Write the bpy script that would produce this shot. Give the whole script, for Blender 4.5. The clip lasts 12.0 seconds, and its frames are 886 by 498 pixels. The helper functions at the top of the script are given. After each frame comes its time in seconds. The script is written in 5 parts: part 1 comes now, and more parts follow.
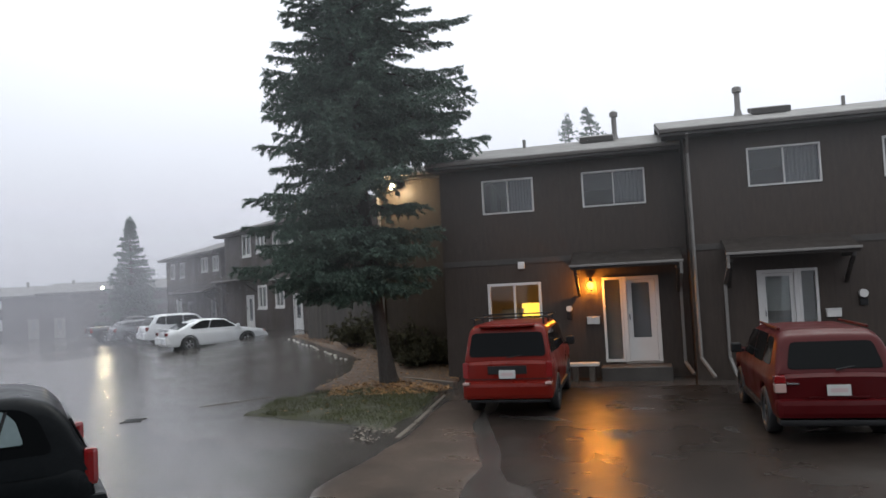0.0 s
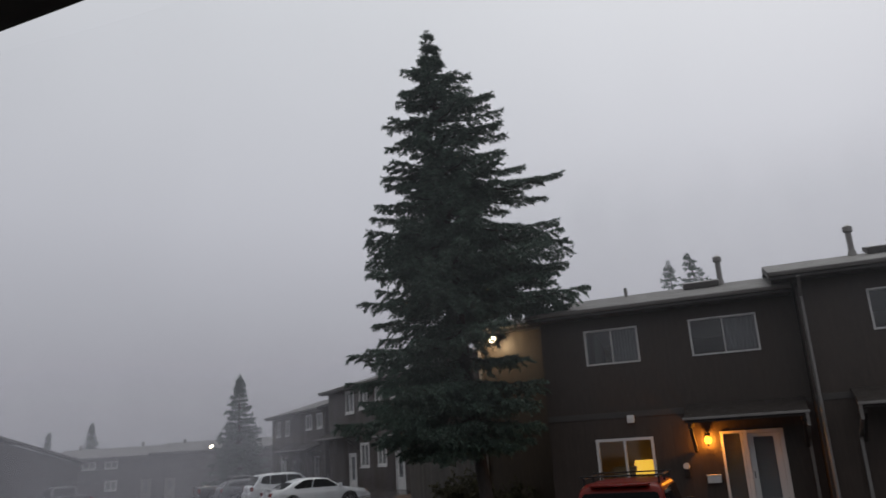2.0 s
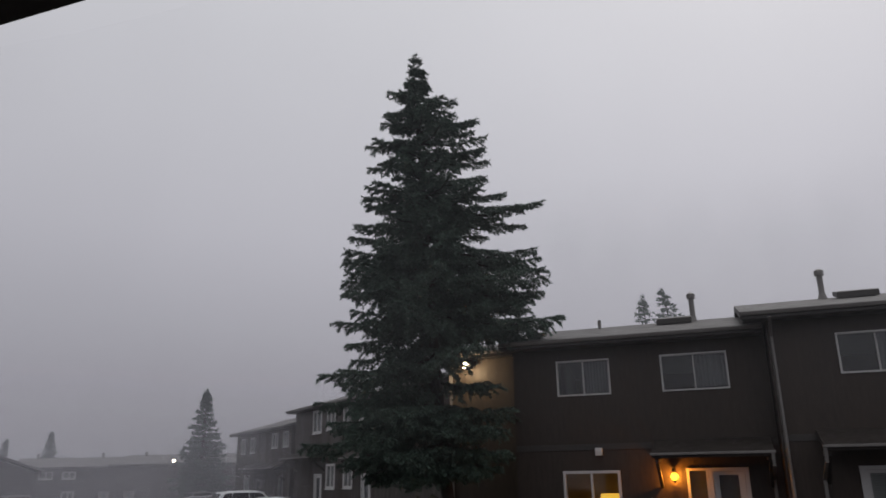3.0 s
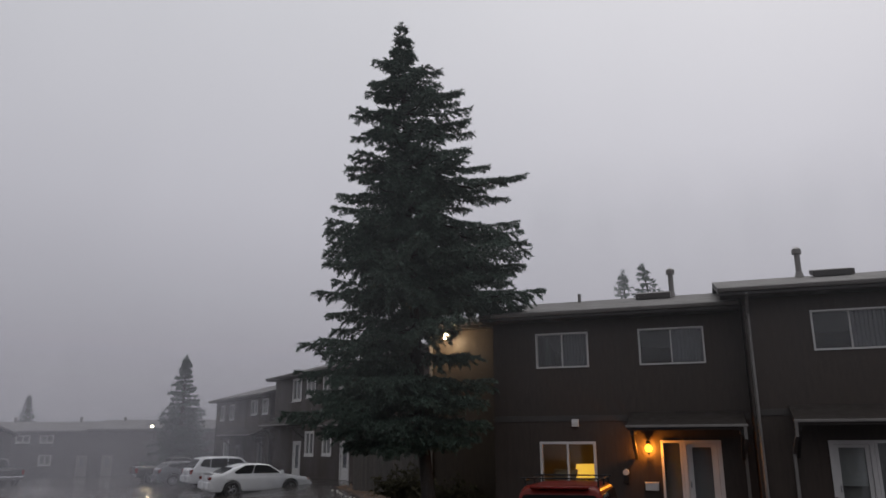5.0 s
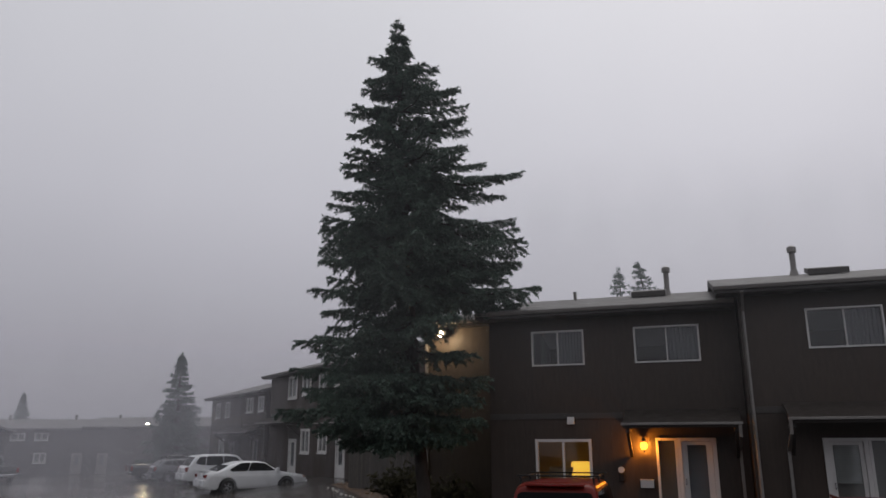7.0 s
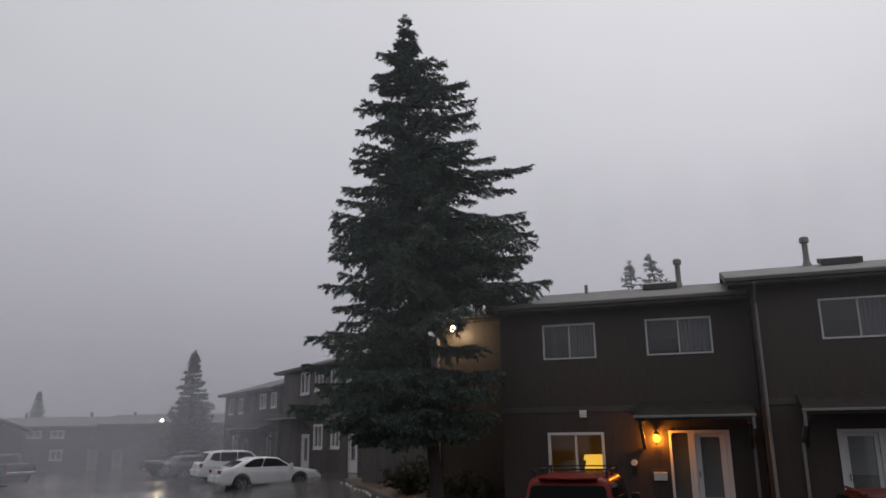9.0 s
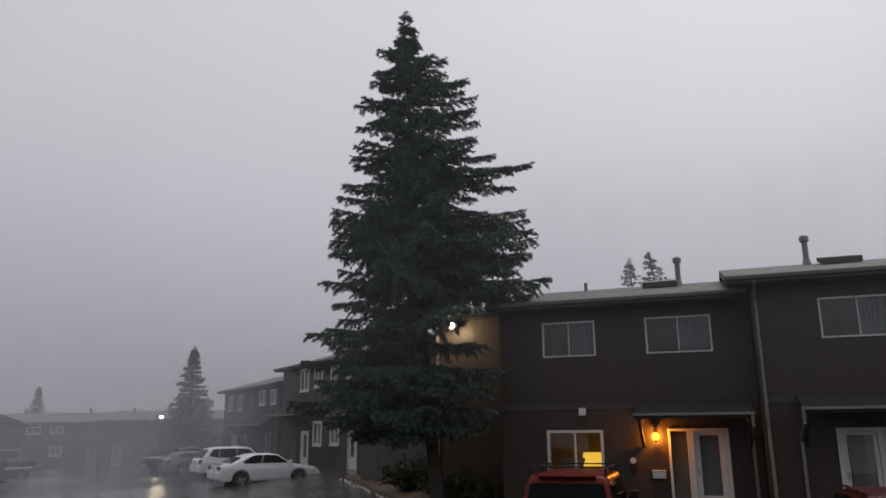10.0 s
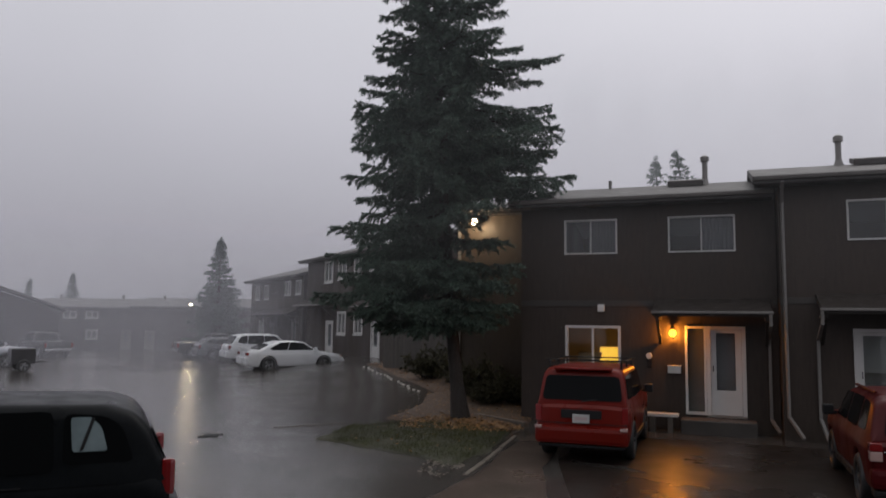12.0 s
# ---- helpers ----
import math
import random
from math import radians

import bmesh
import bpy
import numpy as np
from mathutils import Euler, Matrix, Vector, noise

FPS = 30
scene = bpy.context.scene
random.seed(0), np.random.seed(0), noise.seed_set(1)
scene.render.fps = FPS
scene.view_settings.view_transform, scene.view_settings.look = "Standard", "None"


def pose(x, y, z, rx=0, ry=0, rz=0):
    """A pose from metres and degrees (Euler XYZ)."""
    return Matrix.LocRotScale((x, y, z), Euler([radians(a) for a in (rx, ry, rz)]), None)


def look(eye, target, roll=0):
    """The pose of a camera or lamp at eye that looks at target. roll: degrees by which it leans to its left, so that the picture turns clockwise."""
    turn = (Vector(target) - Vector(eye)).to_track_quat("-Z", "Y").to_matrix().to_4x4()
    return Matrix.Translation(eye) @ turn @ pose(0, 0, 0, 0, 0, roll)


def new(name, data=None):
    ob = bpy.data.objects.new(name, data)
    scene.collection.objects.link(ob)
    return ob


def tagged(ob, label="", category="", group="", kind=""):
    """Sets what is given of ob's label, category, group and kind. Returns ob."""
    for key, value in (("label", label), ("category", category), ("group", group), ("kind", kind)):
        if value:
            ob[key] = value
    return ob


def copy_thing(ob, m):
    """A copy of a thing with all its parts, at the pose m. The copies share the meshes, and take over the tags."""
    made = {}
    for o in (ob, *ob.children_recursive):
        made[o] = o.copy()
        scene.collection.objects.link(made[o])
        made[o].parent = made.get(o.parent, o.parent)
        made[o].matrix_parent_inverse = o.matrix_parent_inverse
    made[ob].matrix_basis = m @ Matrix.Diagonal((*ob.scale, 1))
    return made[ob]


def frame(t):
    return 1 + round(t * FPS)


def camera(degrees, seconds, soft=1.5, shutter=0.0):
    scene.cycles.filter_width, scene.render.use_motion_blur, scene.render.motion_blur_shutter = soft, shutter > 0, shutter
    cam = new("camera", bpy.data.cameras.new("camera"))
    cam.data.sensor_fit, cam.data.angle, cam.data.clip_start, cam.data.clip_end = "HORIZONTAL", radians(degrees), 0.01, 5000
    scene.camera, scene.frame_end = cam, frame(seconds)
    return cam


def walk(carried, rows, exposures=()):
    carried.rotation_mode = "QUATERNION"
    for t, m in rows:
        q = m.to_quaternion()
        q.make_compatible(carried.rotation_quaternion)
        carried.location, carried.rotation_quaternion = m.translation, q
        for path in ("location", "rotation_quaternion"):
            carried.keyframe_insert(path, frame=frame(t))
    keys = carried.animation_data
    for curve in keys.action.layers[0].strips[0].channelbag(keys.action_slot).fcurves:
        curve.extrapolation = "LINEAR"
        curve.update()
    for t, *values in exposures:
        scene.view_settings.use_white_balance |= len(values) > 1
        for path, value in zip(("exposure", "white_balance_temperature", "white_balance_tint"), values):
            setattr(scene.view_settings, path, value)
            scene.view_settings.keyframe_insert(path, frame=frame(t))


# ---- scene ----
cam = camera(61.7, 12.0, soft=1.6, shutter=0.5)
EYE = (0.0, 0.0, 2.5)
# seconds, yaw, pitch, roll
PATH = [
    (0, 15.28, 2.73, 2.95),
    (0.2, 15.49, 3.19, 3.18),
    (0.5, 15.69, 4.79, 0.46),
    (0.7, 17.56, 5.52, 2.66),
    (1, 17.63, 6.36, -0.56),
    (1.2, 17.95, 8.47, 3.01),
    (1.3, 19.77, 10.20, 3.51),
    (1.5, 18.12, 12.53, -0.79),
    (1.7, 17.82, 14.34, 2.80),
    (1.8, 20.69, 14.78, 4.14),
    (2, 23.15, 14.93, 3.41),
    (2.2, 22.05, 14.70, 1.59),
    (2.5, 21.80, 15.45, 1.31),
    (3, 20.67, 16.65, 0.99),
    (3.5, 19.06, 15.22, 0.17),
    (5.5, 19.03, 14.39, 0.21),
    (6, 18.81, 14.45, 0.28),
    (6.5, 18.65, 14.35, 0.21),
    (8.5, 19.46, 13.93, 0.55),
    (9, 19.66, 13.83, 0.71),
    (9.5, 19.73, 13.79, 0.87),
    (10, 19.60, 13.63, 0.50),
    (10.5, 19.58, 13.05, 0.32),
    (11, 19.94, 11.07, 0.31),
    (11.5, 20.36, 8.15, -0.65),
    (11.7, 20.60, 7.17, -0.49),
    (12, 21.18, 5.56, -0.72),
]
# seconds, stops, kelvin, tint
EXPOSURES = [(0.0, 1.08, 6300, 4), (0.5, 0.84, 6300, 4), (0.9, 0.76, 6300, 4), (1.5, 0.32, 6350, 5), (2.2, -0.14, 6450, 8), (3.0, -0.20, 6500, 10), (3.7, -0.22, 6500, 10), (5.3, -0.10, 6500, 10), (6.5, -0.06, 6500, 10), (9.5, -0.05, 6500, 10), (10.5, -0.05, 6500, 10), (11.2, 0.0, 6500, 10), (12.0, 0.10, 6500, 10)]
walk(cam, [(t, pose(*EYE, 90 + pitch, roll, yaw)) for t, yaw, pitch, roll in PATH], EXPOSURES)

# ---- light: a closed grey rain sky at dusk ----
world = bpy.data.worlds.new("rain_sky")
scene.world = world
world.use_nodes = True
wn, wl = world.node_tree.nodes, world.node_tree.links
wn.clear()
w_out = wn.new("ShaderNodeOutputWorld")
w_bg = wn.new("ShaderNodeBackground")
w_sky = wn.new("ShaderNodeTexSky")
w_sky.sky_type = "NISHITA"
w_sky.sun_disc = False
w_sky.sun_elevation, w_sky.sun_rotation = radians(55), radians(20)
w_sky.dust_density = 6.0
w_dim = wn.new("ShaderNodeMix")
w_dim.data_type, w_dim.blend_type = "RGBA", "MULTIPLY"
w_dim.inputs[0].default_value = 1.0
w_dim.inputs[7].default_value = (0.10, 0.10, 0.10, 1)
w_geo = wn.new("ShaderNodeTexCoord")
w_sep = wn.new("ShaderNodeSeparateXYZ")
w_ramp = wn.new("ShaderNodeValToRGB")
w_noise = wn.new("ShaderNodeTexNoise")
w_noise.inputs["Scale"].default_value = 1.6
w_noise.inputs["Detail"].default_value = 3.0
w_var = wn.new("ShaderNodeMapRange")
w_var.inputs[1].default_value, w_var.inputs[2].default_value = 0.3, 0.7
w_var.inputs[3].default_value, w_var.inputs[4].default_value = 0.95, 1.05
for stop, col in ((0.0, (0.27, 0.268, 0.30)), (0.10, (0.385, 0.375, 0.425)), (0.30, (0.575, 0.567, 0.62)), (0.60, (0.75, 0.75, 0.79)), (1.0, (0.86, 0.86, 0.89))):
    e = w_ramp.color_ramp.elements.new(stop)
    e.color = (*col, 1)
w_ramp.color_ramp.elements.remove(w_ramp.color_ramp.elements[0])
w_ramp.color_ramp.elements.remove(w_ramp.color_ramp.elements[-1])
w_cloud = wn.new("ShaderNodeMix")
w_cloud.data_type, w_cloud.blend_type = "RGBA", "MULTIPLY"
w_cloud.inputs[0].default_value = 1.0
w_mix = wn.new("ShaderNodeMix")
w_mix.data_type = "RGBA"
w_mix.inputs[0].default_value = 0.93
wl.new(w_geo.outputs["Generated"], w_sep.inputs[0])
wl.new(w_sep.outputs["Z"], w_ramp.inputs[0])
wl.new(w_geo.outputs["Generated"], w_noise.inputs["Vector"])
wl.new(w_noise.outputs["Fac"], w_var.inputs[0])
w_east = wn.new("ShaderNodeMapRange")
w_east.inputs[1].default_value, w_east.inputs[2].default_value = -0.9, 0.4
w_east.inputs[3].default_value, w_east.inputs[4].default_value = 0.90, 1.06
w_both = wn.new("ShaderNodeMath")
w_both.operation = "MULTIPLY"
wl.new(w_sep.outputs["X"], w_east.inputs[0])
wl.new(w_var.outputs[0], w_both.inputs[0]), wl.new(w_east.outputs[0], w_both.inputs[1])
wl.new(w_ramp.outputs[0], w_cloud.inputs[6])
wl.new(w_both.outputs[0], w_cloud.inputs[7])
wl.new(w_sky.outputs[0], w_dim.inputs[6])
wl.new(w_dim.outputs[2], w_mix.inputs[6])
wl.new(w_cloud.outputs[2], w_mix.inputs[7])
wl.new(w_mix.outputs[2], w_bg.inputs[0])
w_bg.inputs[1].default_value = 1.0
wl.new(w_bg.outputs[0], w_out.inputs[0])

sun = new("sun", bpy.data.lights.new("sun", "SUN"))
sun.data.energy, sun.data.angle, sun.data.color = 0.5, radians(40), (1.0, 0.98, 0.96)
sun.matrix_world = look((14, 40, 62), (0, 0, 0))


def lamp(name, place, watts, colour, radius):
    ob = new(name, bpy.data.lights.new(name, "POINT"))
    ob.data.energy, ob.data.color, ob.data.shadow_soft_size = watts, colour, radius
    ob.location = place
    return ob


lamp("porch_light_source", (-1.33, 18.66, 2.27), 70, (1.0, 0.33, 0.03), 0.05)
lamp("flood_light_source", (-7.48, 21.78, 5.58), 58, (1.0, 0.68, 0.38), 0.06)
lamp("yard_light_source", (-46.0, 55.0, 3.75), 80, (1.0, 0.80, 0.50), 0.12)
lamp("room_light_source", (-2.75, 20.6, 1.15), 6.0, (1.0, 0.55, 0.10), 0.10)

# ---- materials ----
def material(name, col, rough=0.6, metal=0.0, var=0.15, scale=6.0, fine=60.0, bump=0.2, dist=0.01, spec=0.5, coat=0.0, stretch=(1, 1, 1), rand=0.0):
    """A surface with coarse and fine variation of colour, relief and gloss."""
    m = bpy.data.materials.new(name)
    m.use_nodes = True
    n, l = m.node_tree.nodes, m.node_tree.links
    b = n["Principled BSDF"]
    tc = n.new("ShaderNodeTexCoord")
    mp = n.new("ShaderNodeMapping")
    mp.inputs["Scale"].default_value = stretch
    l.new(tc.outputs["Object"], mp.inputs[0])
    a, f = n.new("ShaderNodeTexNoise"), n.new("ShaderNodeTexNoise")
    a.inputs["Scale"].default_value, f.inputs["Scale"].default_value = scale, fine
    a.inputs["Detail"].default_value = f.inputs["Detail"].default_value = 4
    l.new(mp.outputs[0], a.inputs["Vector"]), l.new(mp.outputs[0], f.inputs["Vector"])
    add = n.new("ShaderNodeMath")
    add.operation = "ADD"
    l.new(a.outputs["Fac"], add.inputs[0]), l.new(f.outputs["Fac"], add.inputs[1])
    mr = n.new("ShaderNodeMapRange")
    mr.inputs[1].default_value, mr.inputs[2].default_value = 0.7, 1.3
    mr.inputs[3].default_value, mr.inputs[4].default_value = 1 - var, 1 + var
    l.new(add.outputs[0], mr.inputs[0])
    src = mr.outputs[0]
    if rand:
        oi = n.new("ShaderNodeObjectInfo")
        rr = n.new("ShaderNodeMapRange")
        rr.inputs[3].default_value, rr.inputs[4].default_value = 1 - rand, 1 + rand
        l.new(oi.outputs["Random"], rr.inputs[0])
        mu = n.new("ShaderNodeMath")
        mu.operation = "MULTIPLY"
        l.new(src, mu.inputs[0]), l.new(rr.outputs[0], mu.inputs[1])
        src = mu.outputs[0]
    mx = n.new("ShaderNodeMix")
    mx.data_type, mx.blend_type = "RGBA", "MULTIPLY"
    mx.inputs[0].default_value = 1.0
    mx.inputs[6].default_value = (*col, 1)
    l.new(src, mx.inputs[7])
    l.new(mx.outputs[2], b.inputs["Base Color"])
    rg = n.new("ShaderNodeMapRange")
    rg.inputs[1].default_value, rg.inputs[2].default_value = 0.3, 0.7
    rg.inputs[3].default_value, rg.inputs[4].default_value = max(rough * 0.75, 0.01), min(rough * 1.25, 1)
    l.new(a.outputs["Fac"], rg.inputs[0]), l.new(rg.outputs[0], b.inputs["Roughness"])
    b.inputs["Metallic"].default_value = metal
    b.inputs["Specular IOR Level"].default_value = spec
    b.inputs["Coat Weight"].default_value = coat
    b.inputs["Coat Roughness"].default_value = 0.06
    if bump:
        bp = n.new("ShaderNodeBump")
        bp.inputs["Strength"].default_value, bp.inputs["Distance"].default_value = bump, dist
        l.new(add.outputs[0], bp.inputs["Height"]), l.new(bp.outputs[0], b.inputs["Normal"])
    return m


def siding(name, col):
    """Stained vertical boards with narrow grooves, streaked by weather."""
    m = material(name, col, rough=0.55, var=0.22, scale=1.2, fine=14.0, bump=0.0, stretch=(1, 1, 0.18), spec=0.35)
    n, l = m.node_tree.nodes, m.node_tree.links
    b = n["Principled BSDF"]
    tc = n.new("ShaderNodeTexCoord")
    w = n.new("ShaderNodeTexWave")
    w.wave_type, w.bands_direction, w.wave_profile = "BANDS", "X", "SAW"
    w.inputs["Scale"].default_value = 1.05
    w.inputs["Distortion"].default_value = 0.0
    l.new(tc.outputs["Object"], w.inputs["Vector"])
    st = n.new("ShaderNodeMapRange")
    st.inputs[1].default_value, st.inputs[2].default_value = 0.0, 0.06
    l.new(w.outputs["Fac"], st.inputs[0])
    g = n.new("ShaderNodeTexNoise")
    g.inputs["Scale"].default_value = 40
    l.new(tc.outputs["Object"], g.inputs["Vector"])
    ad = n.new("ShaderNodeMath")
    ad.operation = "MULTIPLY_ADD"
    ad.inputs[1].default_value = 0.15
    l.new(g.outputs["Fac"], ad.inputs[0]), l.new(st.outputs[0], ad.inputs[2])
    bp = n.new("ShaderNodeBump")
    bp.inputs["Strength"].default_value, bp.inputs["Distance"].default_value = 0.3, 0.008
    l.new(ad.outputs[0], bp.inputs["Height"]), l.new(bp.outputs[0], b.inputs["Normal"])
    return m


def wet_ground(name, col, rough_dry, rough_wet, puddle, fine=90.0, var=0.3, spec=0.5):
    """Paving with films of standing water that come and go."""
    m = bpy.data.materials.new(name)
    m.use_nodes = True
    n, l = m.node_tree.nodes, m.node_tree.links
    b = n["Principled BSDF"]
    tc = n.new("ShaderNodeTexCoord")
    b.inputs["Specular IOR Level"].default_value = spec
    big, mid, grain, rip = (n.new("ShaderNodeTexNoise") for _ in range(4))
    for t, s, d in ((big, 0.16, 4), (mid, 1.1, 5), (grain, fine, 3), (rip, 9.0, 2)):
        t.inputs["Scale"].default_value, t.inputs["Detail"].default_value = s, d
        l.new(tc.outputs["Object"], t.inputs["Vector"])
    s1 = n.new("ShaderNodeMath")
    s1.operation = "MULTIPLY_ADD"
    s1.inputs[1].default_value = 0.35
    l.new(mid.outputs["Fac"], s1.inputs[0]), l.new(big.outputs["Fac"], s1.inputs[2])
    wet = n.new("ShaderNodeMapRange")
    wet.inputs[1].default_value, wet.inputs[2].default_value = puddle, puddle + 0.16
    l.new(s1.outputs[0], wet.inputs[0])
    ro = n.new("ShaderNodeMapRange")
    ro.inputs[3].default_value, ro.inputs[4].default_value = rough_dry, rough_wet
    l.new(wet.outputs[0], ro.inputs[0]), l.new(ro.outputs[0], b.inputs["Roughness"])
    c1 = n.new("ShaderNodeMapRange")
    c1.inputs[1].default_value, c1.inputs[2].default_value = 0.3, 0.7
    c1.inputs[3].default_value, c1.inputs[4].default_value = 1 - var, 1 + var
    l.new(mid.outputs["Fac"], c1.inputs[0])
    c2 = n.new("ShaderNodeMapRange")
    c2.inputs[1].default_value, c2.inputs[2].default_value = 0.35, 0.65
    c2.inputs[3].default_value, c2.inputs[4].default_value = 0.65, 1.35
    l.new(grain.outputs["Fac"], c2.inputs[0])
    cm = n.new("ShaderNodeMath")
    cm.operation = "MULTIPLY"
    l.new(c1.outputs[0], cm.inputs[0]), l.new(c2.outputs[0], cm.inputs[1])
    mx = n.new("ShaderNodeMix")
    mx.data_type, mx.blend_type = "RGBA", "MULTIPLY"
    mx.inputs[0].default_value = 1.0
    mx.inputs[6].default_value = (*col, 1)
    l.new(cm.outputs[0], mx.inputs[7]), l.new(mx.outputs[2], b.inputs["Base Color"])
    h = n.new("ShaderNodeMath")
    h.operation = "MULTIPLY_ADD"
    h.inputs[1].default_value = 0.5
    l.new(rip.outputs["Fac"], h.inputs[0]), l.new(grain.outputs["Fac"], h.inputs[2])
    bp = n.new("ShaderNodeBump")
    bp.inputs["Strength"].default_value, bp.inputs["Distance"].default_value = 0.35, 0.006
    l.new(h.outputs[0], bp.inputs["Height"]), l.new(bp.outputs[0], b.inputs["Normal"])
    return m


def glow(name, col, strength):
    m = bpy.data.materials.new(name)
    m.use_nodes = True
    b = m.node_tree.nodes["Principled BSDF"]
    b.inputs["Base Color"].default_value = (*col, 1)
    b.inputs["Emission Color"].default_value = (*col, 1)
    b.inputs["Emission Strength"].default_value = strength
    return m


def glazing(name, tint, rough=0.02, clear=1.0):
    m = bpy.data.materials.new(name)
    m.use_nodes = True
    b = m.node_tree.nodes["Principled BSDF"]
    b.inputs["Base Color"].default_value = (*tint, 1)
    b.inputs["Roughness"].default_value = rough
    b.inputs["Transmission Weight"].default_value = clear
    b.inputs["IOR"].default_value = 1.45
    return m


def haze_veil(name, col, share, low=1.0, band=(3.0, 11.5)):
    """A stand-in for haze: mostly clear, scattering a little of the sky's light, uneven; low and 1 - low are its shares
    under and over the band of height.
    """
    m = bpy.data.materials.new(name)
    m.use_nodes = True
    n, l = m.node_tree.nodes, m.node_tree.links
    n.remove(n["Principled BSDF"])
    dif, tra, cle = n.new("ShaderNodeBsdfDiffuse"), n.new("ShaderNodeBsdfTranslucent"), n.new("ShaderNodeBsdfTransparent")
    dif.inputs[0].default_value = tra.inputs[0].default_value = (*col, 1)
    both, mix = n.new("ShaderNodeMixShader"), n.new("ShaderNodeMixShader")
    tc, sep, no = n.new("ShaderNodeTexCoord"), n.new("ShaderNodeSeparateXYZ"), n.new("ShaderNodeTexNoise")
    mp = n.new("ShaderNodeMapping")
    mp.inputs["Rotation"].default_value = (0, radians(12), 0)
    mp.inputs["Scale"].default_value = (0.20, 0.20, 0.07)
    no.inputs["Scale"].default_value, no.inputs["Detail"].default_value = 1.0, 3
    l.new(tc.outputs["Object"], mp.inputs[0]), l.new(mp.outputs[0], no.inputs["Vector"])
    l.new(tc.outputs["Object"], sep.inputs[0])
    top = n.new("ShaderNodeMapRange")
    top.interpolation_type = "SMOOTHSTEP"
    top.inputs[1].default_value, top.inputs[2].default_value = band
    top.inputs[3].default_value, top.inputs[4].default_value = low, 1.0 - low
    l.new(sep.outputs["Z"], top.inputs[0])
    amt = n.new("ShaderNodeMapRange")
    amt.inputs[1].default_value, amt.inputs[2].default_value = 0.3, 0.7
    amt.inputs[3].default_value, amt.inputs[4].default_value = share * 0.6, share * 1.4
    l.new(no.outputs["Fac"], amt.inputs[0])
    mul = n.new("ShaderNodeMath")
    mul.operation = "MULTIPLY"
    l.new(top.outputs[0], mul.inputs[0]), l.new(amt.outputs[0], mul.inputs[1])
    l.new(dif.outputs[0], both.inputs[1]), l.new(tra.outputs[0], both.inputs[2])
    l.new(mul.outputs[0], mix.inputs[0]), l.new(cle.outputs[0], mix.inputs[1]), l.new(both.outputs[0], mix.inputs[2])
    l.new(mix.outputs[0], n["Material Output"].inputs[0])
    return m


# Darker than the lot: the house fronts' dark reflection is in the colour.
M_DRIVE = wet_ground("driveway_dark_reflection", (0.0175, 0.0130, 0.0108), 0.42, 0.27, 0.55, spec=0.30)
M_ASPHALT = wet_ground("wet_asphalt", (0.048, 0.043, 0.040), 0.21, 0.07, 0.60)
M_CONCRETE = wet_ground("wet_concrete", (0.060, 0.044, 0.036), 0.34, 0.14, 0.62, fine=60.0, var=0.45)
M_SOIL = material("leaf_mulch", (0.075, 0.046, 0.029), rough=0.8, var=0.5, scale=5, fine=40, bump=0.8, dist=0.03)
M_TURF = material("turf_soil", (0.030, 0.030, 0.014), rough=0.8, var=0.5, scale=3, fine=50, bump=0.6, dist=0.02)
M_BLADE = material("grass_blade", (0.042, 0.047, 0.013), rough=0.7, var=0.4, scale=1.5, fine=8, bump=0)
M_LEAF = material("fallen_leaf", (0.22, 0.115, 0.040), rough=0.5, var=0.6, scale=9, fine=40, bump=0)
M_SIDING = siding("dark_brown_siding", (0.0340, 0.0244, 0.0192))
# Siding of the far houses, greyed in its colour to imitate distance haze.
M_SIDING_GREY = siding("haze_grey_siding", (0.034, 0.030, 0.030))
M_SIDING_TAN = siding("tan_siding", (0.040, 0.030, 0.021))
M_TRIM_DARK = material("dark_trim", (0.032, 0.027, 0.024), rough=0.5, var=0.2, scale=2, fine=30, bump=0.2)
M_ROOF = material("wet_roof_shingle", (0.085, 0.080, 0.078), spec=0.25, rough=0.62, var=0.34, scale=2.2, fine=28, bump=0.5, dist=0.012, stretch=(1, 1, 1))
M_CANOPY = material("canopy_shingle", (0.034, 0.028, 0.025), spec=0.2, rough=0.65, var=0.3, scale=3, fine=28, bump=0.5)
M_WHITE = material("white_paint", (0.48, 0.47, 0.46), rough=0.4, var=0.06, scale=3, fine=40, bump=0.1)
M_GUTTER = material("grey_gutter_metal", (0.16, 0.150, 0.142), rough=0.4, var=0.12, scale=3, fine=30, bump=0.1)
M_GLASS = glazing("window_glass", (0.92, 0.95, 0.95))
M_CURTAIN = material("grey_curtain", (0.15, 0.15, 0.16), rough=0.9, var=0.15, scale=2, fine=14, bump=0.15, stretch=(6, 6, 0.4))
M_BLIND = material("white_blind", (0.24, 0.24, 0.24), rough=0.7, var=0.06, scale=2, fine=20, bump=0.2, stretch=(0.4, 0.4, 8))
M_ROOM = material("dim_room_wall", (0.12, 0.115, 0.11), rough=0.9, var=0.1)
M_WARMROOM = material("warm_room_wall", (0.34, 0.25, 0.15), rough=0.9, var=0.1)
M_SHADE = glow("lit_lampshade", (1.0, 0.55, 0.06), 0.95)
M_BULB_AMBER = glow("amber_bulb", (1.0, 0.38, 0.025), 7.0)
M_BULB_WARM = glow("warm_flood_bulb", (1.0, 0.80, 0.52), 60.0)
M_BULB_FAR = glow("yard_bulb", (1.0, 0.82, 0.52), 42.0)
